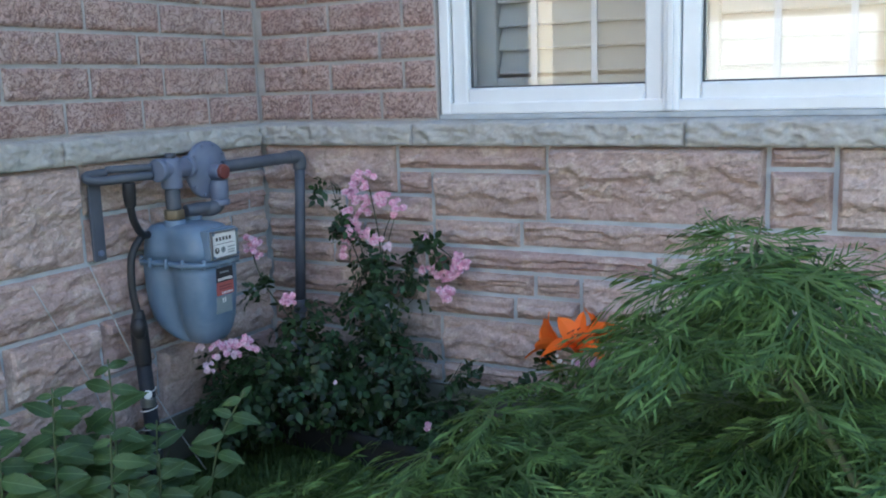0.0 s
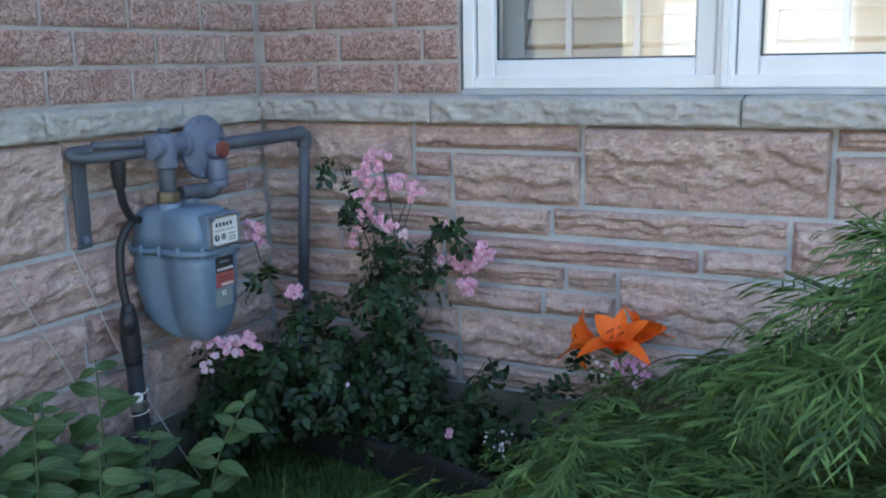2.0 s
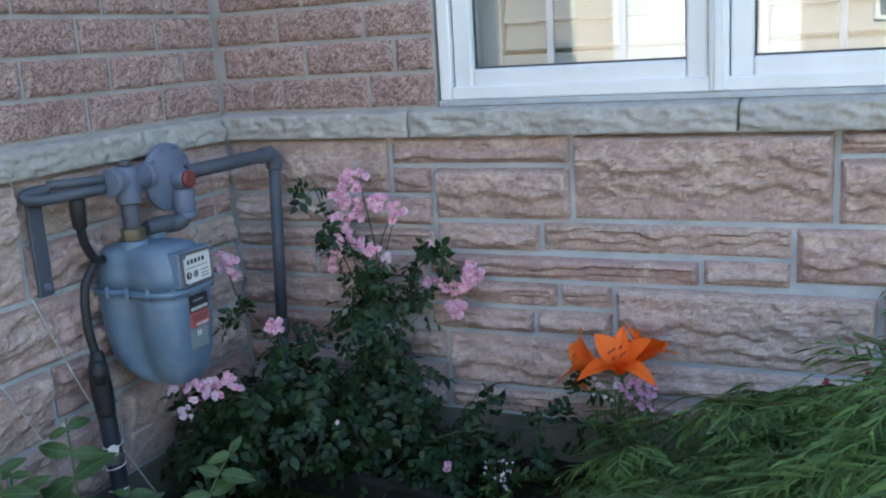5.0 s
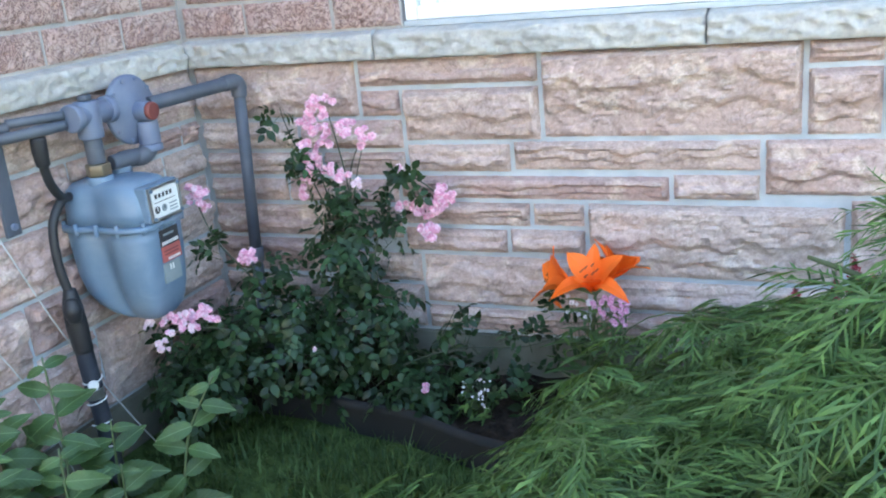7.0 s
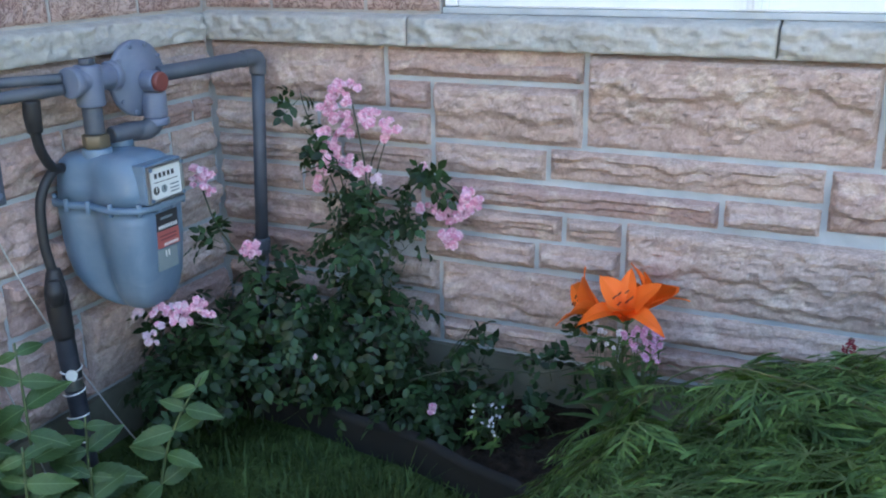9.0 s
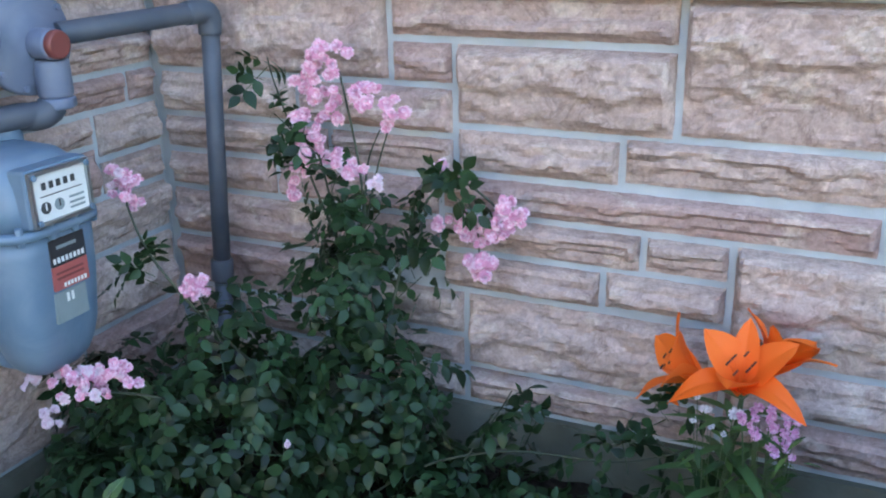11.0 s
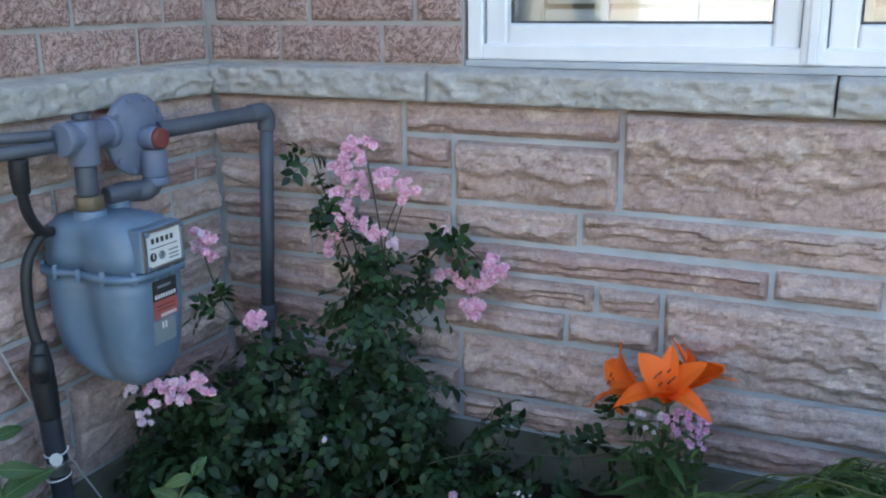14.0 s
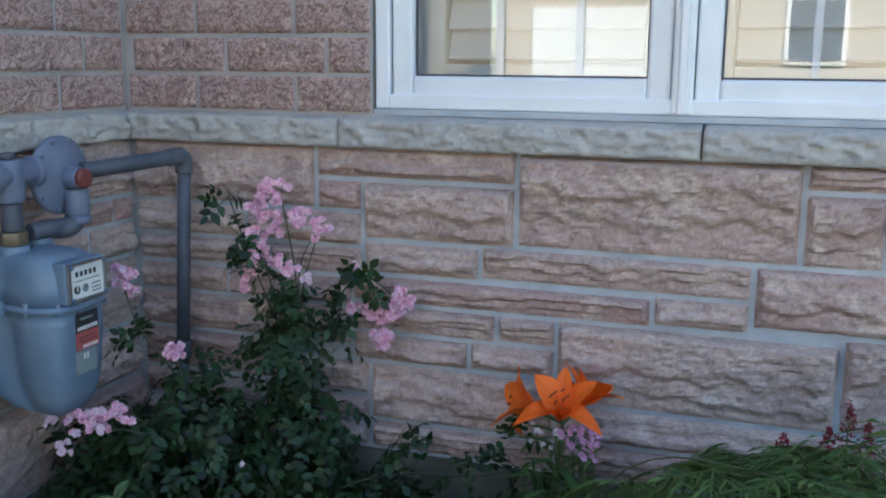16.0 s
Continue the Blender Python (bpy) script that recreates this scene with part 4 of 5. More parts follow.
def lily_petal(length, width, spread, curl):
    """A broad pointed petal that leaves the throat upright, opens outwards and bends back at its tip."""
    vs, fs, n = [], [], 12
    for i in range(n + 1):
        t = i / n
        w = width / 2 * (0.24 * (1 - t) + math.sin(math.pi * (0.05 + 0.78 * t)) ** 1.1) * (1 - t ** 7) ** 0.55
        out = length * (0.12 * t + spread * t ** 1.7)
        up = length * (0.86 * t - curl * t ** 3)
        for s in (-1, -0.6, -0.12, 0, 0.12, 0.6, 1):
            wave = 0.0022 * math.sin(t * 9 + s * 2) * abs(s)
            vs.append((s * w, out - 0.10 * w * s * s, up + 0.26 * w * s * s * (1 - 0.5 * t) + wave - 0.0014 * (s == 0)))
    for i in range(n):
        for j in range(6):
            a = i * 7 + j
            fs.append((a, a + 1, a + 8, a + 7))
    return mesh_of("petal", vs, fs)


def build_lily():
    fx, fy, fz = 1.058, -0.125, 0.296
    lily = thing("lily", (fx, fy, 0.0), "orange lily with three open flowers on a leafy green stem", "lily")
    under(tube("stem", [(fx - 0.01, fy - 0.01, -0.02), (fx - 0.014, fy - 0.005, 0.12), (fx - 0.004, fy + 0.005, 0.24), (fx, fy + 0.006, fz - 0.008)], [0.005, 0.0045, 0.004, 0.003], STEM, n=8), lily)
    blade = mesh_of("leaf", *leaf_blade(0.115, 0.019, 0.25, 0.35, 7, 0.8))
    for i in range(46):
        z = 0.03 + 0.0052 * i
        lf = put("leaf", blade, LILY_LEAF)
        lf.matrix_basis = Matrix.Translation((fx - 0.01, fy - 0.006, z)) @ Matrix.Rotation(i * 2.4, 4, "Z") @ Matrix.Rotation(radians(rng.uniform(5, 35)), 4, "X") @ Matrix.Scale(rng.uniform(0.75, 1.1) * (1.1 - 0.35 * i / 46), 4)
        under(lf, lily)
    broad, narrow, low = lily_petal(0.112, 0.050, 0.50, 0.16), lily_petal(0.108, 0.036, 0.58, 0.20), lily_petal(0.104, 0.038, 0.85, 0.80)
    # each flower: throat, the way it faces, size, turn of its petals, and which petals hang back
    for c, out, k, turn, hang in (((fx, fy - 0.008, fz), (-0.02, -0.40, 0.92), 0.97, 0.06, (2, 4)),
                                  ((fx - 0.052, fy + 0.010, fz + 0.002), (-0.88, -0.16, 0.44), 0.92, 0.5, (2,)),
                                  ((fx + 0.022, fy + 0.030, fz + 0.010), (0.46, 0.30, 0.84), 0.90, 0.5, (4,))):
        fl = under(tagged(put("flower", mesh_of("flower", *tube_data([(fx, fy + 0.006, fz - 0.014), c], [0.003, 0.006], 8)), STEM), "open orange flower"), lily)
        face = Vector(out).normalized()
        rise = (Vector((0, 0, 1)) - face * face.z).normalized()
        side = rise.cross(face)
        pose_f = Matrix(((side.x, rise.x, face.x, c[0]), (side.y, rise.y, face.y, c[1]), (side.z, rise.z, face.z, c[2]), (0, 0, 0, 1))) @ Matrix.Scale(k, 4)
        for i in range(6):
            pt = put("petal", low if i in hang else (broad if i % 2 else narrow), ORANGE)
            pt.matrix_basis = pose_f @ Matrix.Rotation(math.pi / 3 * i + turn + rng.uniform(-0.08, 0.08), 4, "Z") @ Matrix.Rotation(radians(rng.uniform(-7, 7)), 4, "X")
            under(pt, fl)
        st, an = Heap(), Heap()
        for i in range(6):
            a = math.pi / 3 * i + 0.3
            tip = Vector((0.016 * math.cos(a), 0.016 * math.sin(a), 0.058 + 0.005 * (i % 2)))
            st.add(*tube_data([(0.002 * math.cos(a), 0.002 * math.sin(a), 0), tip * 0.5 + Vector((0, 0, 0.006)), tip], [0.0008] * 3, 5), pose_f)
            an.add(*tube_data([tip - Vector((0.002, 0.0045, 0)), tip + Vector((0.002, 0.0045, 0.001))], [0.0015, 0.0013], 6), pose_f)
        under(put("stamens", st.mesh("stamens"), ORANGE), fl)
        under(put("anthers", an.mesh("anthers"), POLLEN, None, "dark brown anthers"), fl)


def lace_leaf(r, lobes=9):
    """A finely cut maple leaf: thread-like lobes with thin forward teeth, curving and drooping at the ends."""
    vs, fs, veins = [(0, 0, 0)], [], Heap()
    for k in range(lobes):
        turn = Matrix.Rotation(radians(-125 + 250 * k / (lobes - 1) + r.uniform(-9, 9)), 4, "Z")
        L = (0.100 - 0.040 * abs(k - (lobes - 1) / 2) / ((lobes - 1) / 2)) * r.uniform(0.8, 1.15)
        bend, sway, n = r.uniform(0.0, 0.38), r.uniform(-0.5, 0.5), 9

        def at(t, off=0.0, up=0.0):
            return tuple(turn @ Vector((off + sway * L * t * t, L * t, up - bend * L * t * t)))

        first = len(vs)
        for i in range(n + 1):
            t = (i + 0.4) / (n + 0.4)
            w = 0.00105 * math.sin(math.pi * min(1, 0.25 + 0.72 * t)) + 0.0002
            vs += [at(t, -w), at(t, w)]
        fs.append((0, first + 1, first))
        for i in range(n):
            q = first + 2 * i
            fs.append((q, q + 1, q + 3, q + 2))
        for i in range(11):
            t, side = 0.24 + 0.066 * i, 1 if i % 2 else -1
            tl = 0.031 * (1.1 - 0.75 * t) * r.uniform(0.55, 1.25)
            lean, b = r.uniform(0.55, 0.95), len(vs)
            vs += [at(t - 0.0011 / L, 0), at(t + 0.0013 / L, 0), at(t + 0.55 * tl / L, side * lean * tl * 0.60 + side * 0.0010, -0.0008), at(t + 0.95 * tl / L, side * lean * tl, -0.003 + r.uniform(-0.004, 0.002))]
            fs += [(b, b + 1, b + 2), (b + 1, b + 3, b + 2)]
        line = [at(t, o, 0.0005) for t in (0.0, 0.2, 0.4, 0.55) for o in ((-0.0005 * (1 - t)), 0.0005 * (1 - t))]
        veins.add(line, [(0, 1, 3, 2), (2, 3, 5, 4), (4, 5, 7, 6)])
    return (np.array(vs), fs), (np.concatenate(veins.v), veins.f)


LACE = [lace_leaf(rng, 9 if i % 2 else 11) for i in range(10)]
MAPLE_C = (1.72, -0.95)


def maple_height(x, y):
    r2 = ((x - MAPLE_C[0]) / 0.765) ** 2 + ((y - MAPLE_C[1]) / 0.74) ** 2
    return 0.06 + 0.455 * math.sqrt(1 - r2) if r2 < 1 else None


def build_maple():
    tree = thing("laceleaf_maple", (MAPLE_C[0], MAPLE_C[1], -0.05), "low weeping Japanese maple with finely cut green leaves", "maple")
    leaves, veins = Heap(), Heap()

    def limb(pts, radii, n):
        under(tube("branch", pts, radii, TWIG, n=n), tree)

    root = Vector((MAPLE_C[0], MAPLE_C[1], -0.08))
    limb([root, root + Vector((0.01, 0.02, 0.16)), root + Vector((-0.01, 0.0, 0.32))], [0.028, 0.024, 0.018], 10)
    fork = root + Vector((-0.01, 0.0, 0.30))
    for i in range(26):
        a = i * 2.399
        k = rng.uniform(0.55, 0.98)
        ex, ey = MAPLE_C[0] + 0.80 * k * math.cos(a), MAPLE_C[1] + 0.70 * k * math.sin(a)
        ez = (maple_height(ex, ey) or 0.16) - 0.05
        mx, my = fork.x * 0.5 + ex * 0.5, fork.y * 0.5 + ey * 0.5
        mid = Vector((mx, my, (maple_height(mx, my) or 0.2) - 0.15))
        limb([fork, mid, (ex, ey, ez)], [0.008, 0.0035, 0.0012], 6)
    limb([(1.80, -1.23, 0.50), (1.70, -1.18, 0.625), (1.60, -1.13, 0.695), (1.52, -1.10, 0.720)], [0.0055, 0.0045, 0.0035, 0.002], 8)
    limb([(1.66, -1.16, 0.655), (1.655, -1.14, 0.73), (1.66, -1.12, 0.79)], [0.003, 0.002, 0.0012], 6)

    def frond(x, y, z, spread=0.38):
        out = Vector(((x - MAPLE_C[0]) * 1.3, (y - MAPLE_C[1]) * 1.3, 0.95)) + Vector((rng.uniform(-spread, spread), rng.uniform(-spread, spread), rng.uniform(0, 0.6)))
        m = Matrix.Translation((x, y, z)) @ out.normalized().to_track_quat("Z", "Y").to_matrix().to_4x4() @ Matrix.Rotation(rng.uniform(0, 6.28), 4, "Z") @ Matrix.Scale(rng.uniform(0.85, 1.4), 4)
        blade, vein = rng.choice(LACE)
        leaves.add(*blade, m)
        veins.add(*vein, m)

    made = 0
    while made < 1500:
        x, y = rng.uniform(0.88, 2.35), rng.uniform(-1.70, -0.22)
        h = maple_height(x, y)
        if h is None or (x > 1.95 and rng.random() < 0.5):
            continue
        frond(x, y, max(0.02, h + 0.11 * noise.noise(Vector((x * 6, y * 6, 1))) - abs(rng.gauss(0, 0.10)) + 0.012))
        made += 1
    # thin shoots that arch over the mass
    for i in range(22):
        a = i * 2.399 + 0.7
        if math.cos(a) < -0.25 and math.sin(a) < 0.5:
            continue
        pts = []
        for k in (0.15, 0.45, 0.72, 0.98):
            x, y = MAPLE_C[0] + 0.80 * k * math.cos(a), MAPLE_C[1] + 0.72 * k * math.sin(a)
            pts.append(Vector((x, y, (maple_height(x, y) or 0.10) + (0.0, 0.035, 0.065, 0.05)[len(pts)] + rng.uniform(-0.015, 0.015))))
        limb(pts, [0.0022, 0.0015, 0.0011, 0.0007], 6)
        for j in range(11):
            t = 0.30 + 0.70 * j / 10
            q0 = t * 3
            n0 = min(2, int(q0))
            p = pts[n0].lerp(pts[n0 + 1], q0 - n0)
            frond(p.x + rng.uniform(-0.02, 0.02), p.y + rng.uniform(-0.02, 0.02), p.z + rng.uniform(-0.02, 0.012), 0.7)
    # a higher tuft of arching shoots and a low skirt towards the lawn
    for c, r, n in (((1.68, -1.18, 0.715), (0.09, 0.09, 0.045), 34), ((1.56, -1.16, 0.665), (0.05, 0.08, 0.02), 9), ((1.82, -1.14, 0.60), (0.10, 0.14, 0.05), 26), ((1.10, -1.34, 0.17), (0.16, 0.10, 0.04), 40), ((0.98, -1.16, 0.27), (0.10, 0.12, 0.03), 40)):
        for _ in range(n):
            d = Vector([max(-1.2, min(1.2, rng.gauss(0, 0.6))) for _k in range(3)])
            frond(c[0] + d.x * r[0], c[1] + d.y * r[1], c[2] + d.z * r[2])
    under(tagged(put("leaf_vein", veins.mesh("leaf_vein"), MAPLE_VEIN), "pale fine midribs", kind="stuff"), tree)
    under(tagged(put("crown", leaves.mesh("crown"), MAPLE_LEAF), "finely cut drooping green leaves", kind="stuff"), tree)


def shrub_blade(length, width, droop):
    """An ovate leaf with a drawn-out tip, fine teeth and a raised pair of halves along +y."""
    vs, fs, n = [], [], 16
    for i in range(n + 1):
        t = i / n
        w = width / 2 * 2.05 * max(0.0, t) ** 0.62 * (1 - t) ** 0.92
        if 1 < i < n:
            w *= 1 + 0.045 * (1 if i % 2 else -1)
        y, z = length * t, -droop * length * t * t + 0.05 * length * math.sin(math.pi * t)
        ripple = 0.0014 * math.sin(i * 1.6)
        vs += [(-w, y, z + 0.22 * w + ripple), (-w * 0.5, y, z + 0.17 * w), (0, y, z), (w * 0.5, y, z + 0.17 * w), (w, y, z + 0.22 * w - ripple)]
    for i in range(n):
        for k in range(4):
            a = i * 5 + k
            fs.append((a, a + 1, a + 6, a + 5))
    return mesh_of("leaf", vs, fs)


SHRUB_BLADE = [shrub_blade(0.084 + 0.008 * i, 0.054 + 0.004 * i, 0.14 + 0.09 * i) for i in range(3)]


def build_shrub(base, tip, lean, pairs, label):
    sh = thing("leafy_shrub", base, label, "shrub", "leafy shoots by the side wall")
    b, t, pairs = Vector(base), Vector(tip), pairs
    mid = (b + t) / 2 + Vector(lean)
    under(tube("stem", [b, mid, t], [0.0035, 0.003, 0.0018], STEM, n=8), sh)
    way = (t - b).normalized()
    for i in range(pairs):
        k = (i + 0.6) / pairs
        p = (b.lerp(mid, k * 2) if k < 0.5 else mid.lerp(t, k * 2 - 1))
        for s in (0, 1):
            a = 0.55 + (0.75 if i % 2 else -0.35) + s * math.pi + rng.uniform(-0.25, 0.25)
            n = Vector((0.42 + rng.uniform(-0.3, 0.3), -0.66 + rng.uniform(-0.3, 0.3), 0.58)).normalized()
            d = Vector((math.cos(a), math.sin(a), 0.15))
            d = (d - n * d.dot(n)).normalized()
            c = d.cross(n)
            m = Matrix(((c.x, d.x, n.x, p.x), (c.y, d.y, n.y, p.y), (c.z, d.z, n.z, p.z), (0, 0, 0, 1)))
            lf = put("leaf", rng.choice(SHRUB_BLADE), SHRUB_LEAF)
            lf.matrix_basis = m @ Matrix.Scale(rng.uniform(0.85, 1.1) * (0.95 if i < pairs - 2 else (0.72 if i < pairs - 1 else 0.48)), 4)
            under(lf, sh)


def build_grass():
    h = Heap()
    for i in range(9000):
        x, y = rng.uniform(0.05, 1.35), rng.uniform(-1.35, -0.22)
        if y > bed_edge(x) - 0.02:
            continue
        tuft = noise.noise(Vector((x * 7, y * 7, 4)))
        L = rng.uniform(0.012, 0.036) + max(0, tuft) * 0.060 + (0.05 if rng.random() < 0.04 else 0)
        w, a = rng.uniform(0.0012, 0.0032), rng.uniform(0, 6.28)
        b = rng.uniform(0.1, 0.9)
        c, s = math.cos(a), math.sin(a)
        px, py = -s * w, c * w
        vs = []
        for t, ww in ((0, 1.0), (0.5, 0.85), (1.0, 0.08)):
            ox, oy, oz = x + c * L * b * t * t, y + s * L * b * t * t, LAWN_Z - 0.004 + L * t * (1 - 0.35 * b * t)
            vs += [(ox - px * ww, oy - py * ww, oz), (ox + px * ww, oy + py * ww, oz)]
        h.add(vs, [(0, 1, 3, 2), (2, 3, 5, 4)])
    for cx, cy, n in ((0.70, -0.42, 40), (0.55, -0.42, 30), (0.85, -0.46, 20)):
        for _ in range(n):
            x, y, L, a, b = rng.gauss(cx, 0.04), rng.gauss(cy, 0.025), rng.uniform(0.06, 0.13), rng.uniform(0, 6.28), rng.uniform(0.2, 0.9)
            c, s, w = math.cos(a), math.sin(a), 0.0012
            vs = []
            for t, ww in ((0, 1.0), (0.5, 0.85), (1.0, 0.08)):
                ox, oy, oz = x + c * L * b * t * t, y + s * L * b * t * t, LAWN_Z - 0.004 + L * t * (1 - 0.35 * b * t)
                vs += [(ox + s * w * ww, oy - c * w * ww, oz), (ox - s * w * ww, oy + c * w * ww, oz)]
            h.add(vs, [(0, 1, 3, 2), (2, 3, 5, 4)])
    ob = put("grass", h.mesh("grass"), GRASS)
    tagged(ob, "uncut green lawn grass beside the bed edging", "grass", kind="stuff")


def build_astilbe():
    ast = thing("astilbe", (1.57, -0.10, 0.0), "dark red feathery astilbe plumes near the stone wall", "astilbe")
    for x, y, z0, z1 in ((1.565, -0.10, 0.27, 0.385), (1.60, -0.09, 0.26, 0.345), (1.535, -0.10, 0.25, 0.33), (1.46, -0.10, 0.24, 0.315)):
        under(tube("stem", [(1.56 + (x - 1.56) * 0.4, -0.10, -0.01), (x, y, z0), (x, y, z1)], [0.002, 0.0015, 0.0008], STEM, n=6), ast)
        h = Heap()
        for i in range(150):
            t = rng.random()
            a, r = rng.uniform(0, 6.28), 0.026 * (1 - t) * rng.random() ** 0.5 + 0.002
            p = Vector((x + r * math.cos(a), y + r * math.sin(a), z0 + (z1 - z0) * t))
            h.add([(-0.0022, 0, 0), (0.0022, 0, 0), (0.0015, 0.007, 0.001), (-0.0015, 0.007, 0.001)], [(0, 1, 2, 3)], aim(p, (rng.uniform(-1, 1), rng.uniform(-1, 1), 0.6), spin=rng.uniform(0, 6)))
        under(tagged(put("plume", h.mesh("plume"), CRIMSON), "dark crimson plume", kind="stuff"), ast)
    blade = mesh_of("leaf", *leaf_blade(0.062, 0.030, 0.2, 0.3, 7, 0.9, 0.12))
    for i in range(30):
        lf = put("leaf", blade, LILY_LEAF)
        lf.matrix_basis = Matrix.Translation((rng.uniform(1.40, 1.66), rng.uniform(-0.16, -0.07), rng.uniform(0.10, 0.30))) @ Matrix.Rotation(rng.uniform(0, 6.28), 4, "Z") @ Matrix.Rotation(radians(rng.uniform(-25, 30)), 4, "X")
        under(lf, ast)


TINY = {}


def build_small_flowers(name, label, category, centre, spread, count, material, size, leaves):
    th = thing(name, (centre[0], centre[1], 0.0), label, category)
    if name not in TINY:
        TINY[name] = [blossom_mesh("blossom", 6, 0.0085, 40 + i) for i in range(2)]
    stems = Heap()
    for _ in range(count):
        p = Vector([c + rng.uniform(-s, s) for c, s in zip(centre, spread)])
        ob = put("blossom", rng.choice(TINY[name]), material)
        ob.matrix_basis = aim(p, (rng.uniform(-0.3, 0.7), -1.0, rng.uniform(0, 0.9)), size=size * rng.uniform(0.8, 1.2), spin=rng.uniform(0, 6))
        under(ob, th)
        stems.add(*tube_data([(centre[0] + (p.x - centre[0]) * 0.3, centre[1] + 0.02, 0.0), p], [0.0010, 0.0005], 5))
    under(tagged(put("stem", stems.mesh("stem"), STEM), kind="stuff"), th)
    h = Heap()
    lf = leaf_blade(0.03, 0.008, 0.2, 0.3, 4)
    for _ in range(leaves):
        p = Vector((centre[0] + rng.uniform(-1, 1) * spread[0] * 1.4, centre[1] + rng.uniform(-1, 1) * spread[1], rng.uniform(0.01, max(0.03, centre[2]))))
        h.add(*lf, aim(p, (rng.uniform(-1, 1), rng.uniform(-1, 0.5), 1.0), spin=rng.uniform(0, 6)))
    under(tagged(put("foliage", h.mesh("foliage"), MAPLE_LEAF), kind="stuff"), th)


build_rose_bush()
build_lily()
build_maple()
LEAFY = "upright shoot with opposite broad green leaves beside the meter"
build_shrub((0.16, -0.80, -0.05), (0.150, -0.775, 0.350), (0.01, 0.0, 0.0), 8, LEAFY)
build_shrub((0.31, -0.66, -0.05), (0.395, -0.595, 0.250), (-0.02, 0.0, 0.02), 6, "leaning shoot with opposite broad green leaves on the lawn edge")
build_shrub((0.12, -0.93, -0.05), (0.115, -0.905, 0.315), (0.0, 0.0, 0.0), 8, LEAFY)
build_shrub((0.26, -0.90, -0.05), (0.265, -0.885, 0.230), (0.0, 0.0, 0.0), 6, LEAFY)
build_shrub((0.10, -1.05, -0.05), (0.10, -1.04, 0.30), (0.0, 0.0, 0.0), 7, LEAFY)
build_shrub((0.20, -0.99, -0.05), (0.205, -0.98, 0.270), (0.0, 0.0, 0.0), 7, LEAFY)
build_shrub((0.21, -0.72, -0.05), (0.22, -0.71, 0.190), (0.0, 0.0, 0.0), 5, LEAFY)
build_shrub((0.36, -0.95, -0.05), (0.37, -0.94, 0.150), (0.0, 0.0, 0.0), 5, LEAFY)
build_shrub((0.07, -0.86, -0.05), (0.065, -0.845, 0.270), (0.0, 0.0, 0.0), 7, LEAFY)
build_shrub((0.17, -1.10, -0.05), (0.172, -1.085, 0.300), (0.0, 0.0, 0.0), 7, LEAFY)
build_shrub((0.30, -0.80, -0.05), (0.305, -0.79, 0.150), (0.0, 0.0, 0.0), 5, LEAFY)
build_grass()
build_astilbe()
build_small_flowers("phlox", "small mauve pink phlox flowers under the lily", "phlox", (1.098, -0.150, 0.262), (0.034, 0.022, 0.026), 40, MAUVE, 0.85, 60)
build_small_flowers("white_phlox", "small white and pale pink flowers under the lily", "phlox", (1.024, -0.150, 0.258), (0.035, 0.02, 0.028), 9, WHITE_PETAL, 0.8, 20)
build_small_flowers("alyssum", "low white alyssum flowering on the bed soil", "alyssum", (0.80, -0.22, 0.065), (0.032, 0.03, 0.036), 30, WHITE_PETAL, 0.45, 60)


# ---- the houses across the street, seen only in the window panes ----
def build_neighbour(x, y, w, h):
    hs = thing("house", (x, y, LAWN_Z), "sunlit buff brick house across the street", "house", "houses across the street")
    far = make_plain("buff_brick_far", (0.58, 0.51, 0.42), 0.9)
    under(part("wall", boxed(x - w / 2, x + w / 2, y - 8, y, LAWN_Z, h), far), hs)
    bm = bmesh.new()
    p = [bm.verts.new(c) for c in ((x - w / 2 - 0.4, y + 0.4, h), (x + w / 2 + 0.4, y + 0.4, h), (x + w / 2 + 0.4, y - 8.4, h), (x - w / 2 - 0.4, y - 8.4, h), (x - w / 2 + 2, y - 4, h + 3), (x + w / 2 - 2, y - 4, h + 3))]
    for f in ((0, 1, 5, 4), (1, 2, 5), (2, 3, 4, 5), (3, 0, 4), (3, 2, 1, 0)):
        bm.faces.new([p[i] for i in f])
    under(part("roof", bm, make_plain("shingle_far", (0.07, 0.06, 0.055), 0.9)), hs)
    under(part("garage_door", boxed(x - w * 0.42, x - w * 0.05, y + 0.004, y + 0.06, LAWN_Z, 2.2, bevel=0.02), VINYL), hs)
    for wx, wz in ((x + w * 0.08, 0.9), (x + w * 0.28, 0.9), (x - w * 0.3, 3.6), (x + w * 0.05, 3.6), (x + w * 0.28, 3.6)):
        g = under(part("window", boxed(wx, wx + 1.3, y + 0.004, y + 0.09, wz, wz + 1.5, bevel=0.02), VINYL), hs)
        under(part("pane", boxed(wx + 0.1, wx + 1.2, y + 0.0905, y + 0.10, wz + 0.1, wz + 1.4), SEAL), g)


for hx in (-13.5, 0.5, 14.5):
    build_neighbour(hx, -21.0, 11.5, 5.6)
road = part("road", boxed(-40, 40, -13.5, -7.5, LAWN_Z - 0.10, LAWN_Z + 0.03), make_plain("asphalt", (0.055, 0.055, 0.058), 0.9))
tagged(road, "grey asphalt street in front of the houses", "road", kind="structure")
walkway = part("pavement", boxed(-40, 40, -6.6, -5.4, LAWN_Z - 0.10, LAWN_Z + 0.035), make_plain("pale_concrete", (0.42, 0.40, 0.37), 0.9))
tagged(walkway, "pale concrete pavement along the street", "pavement", kind="structure")

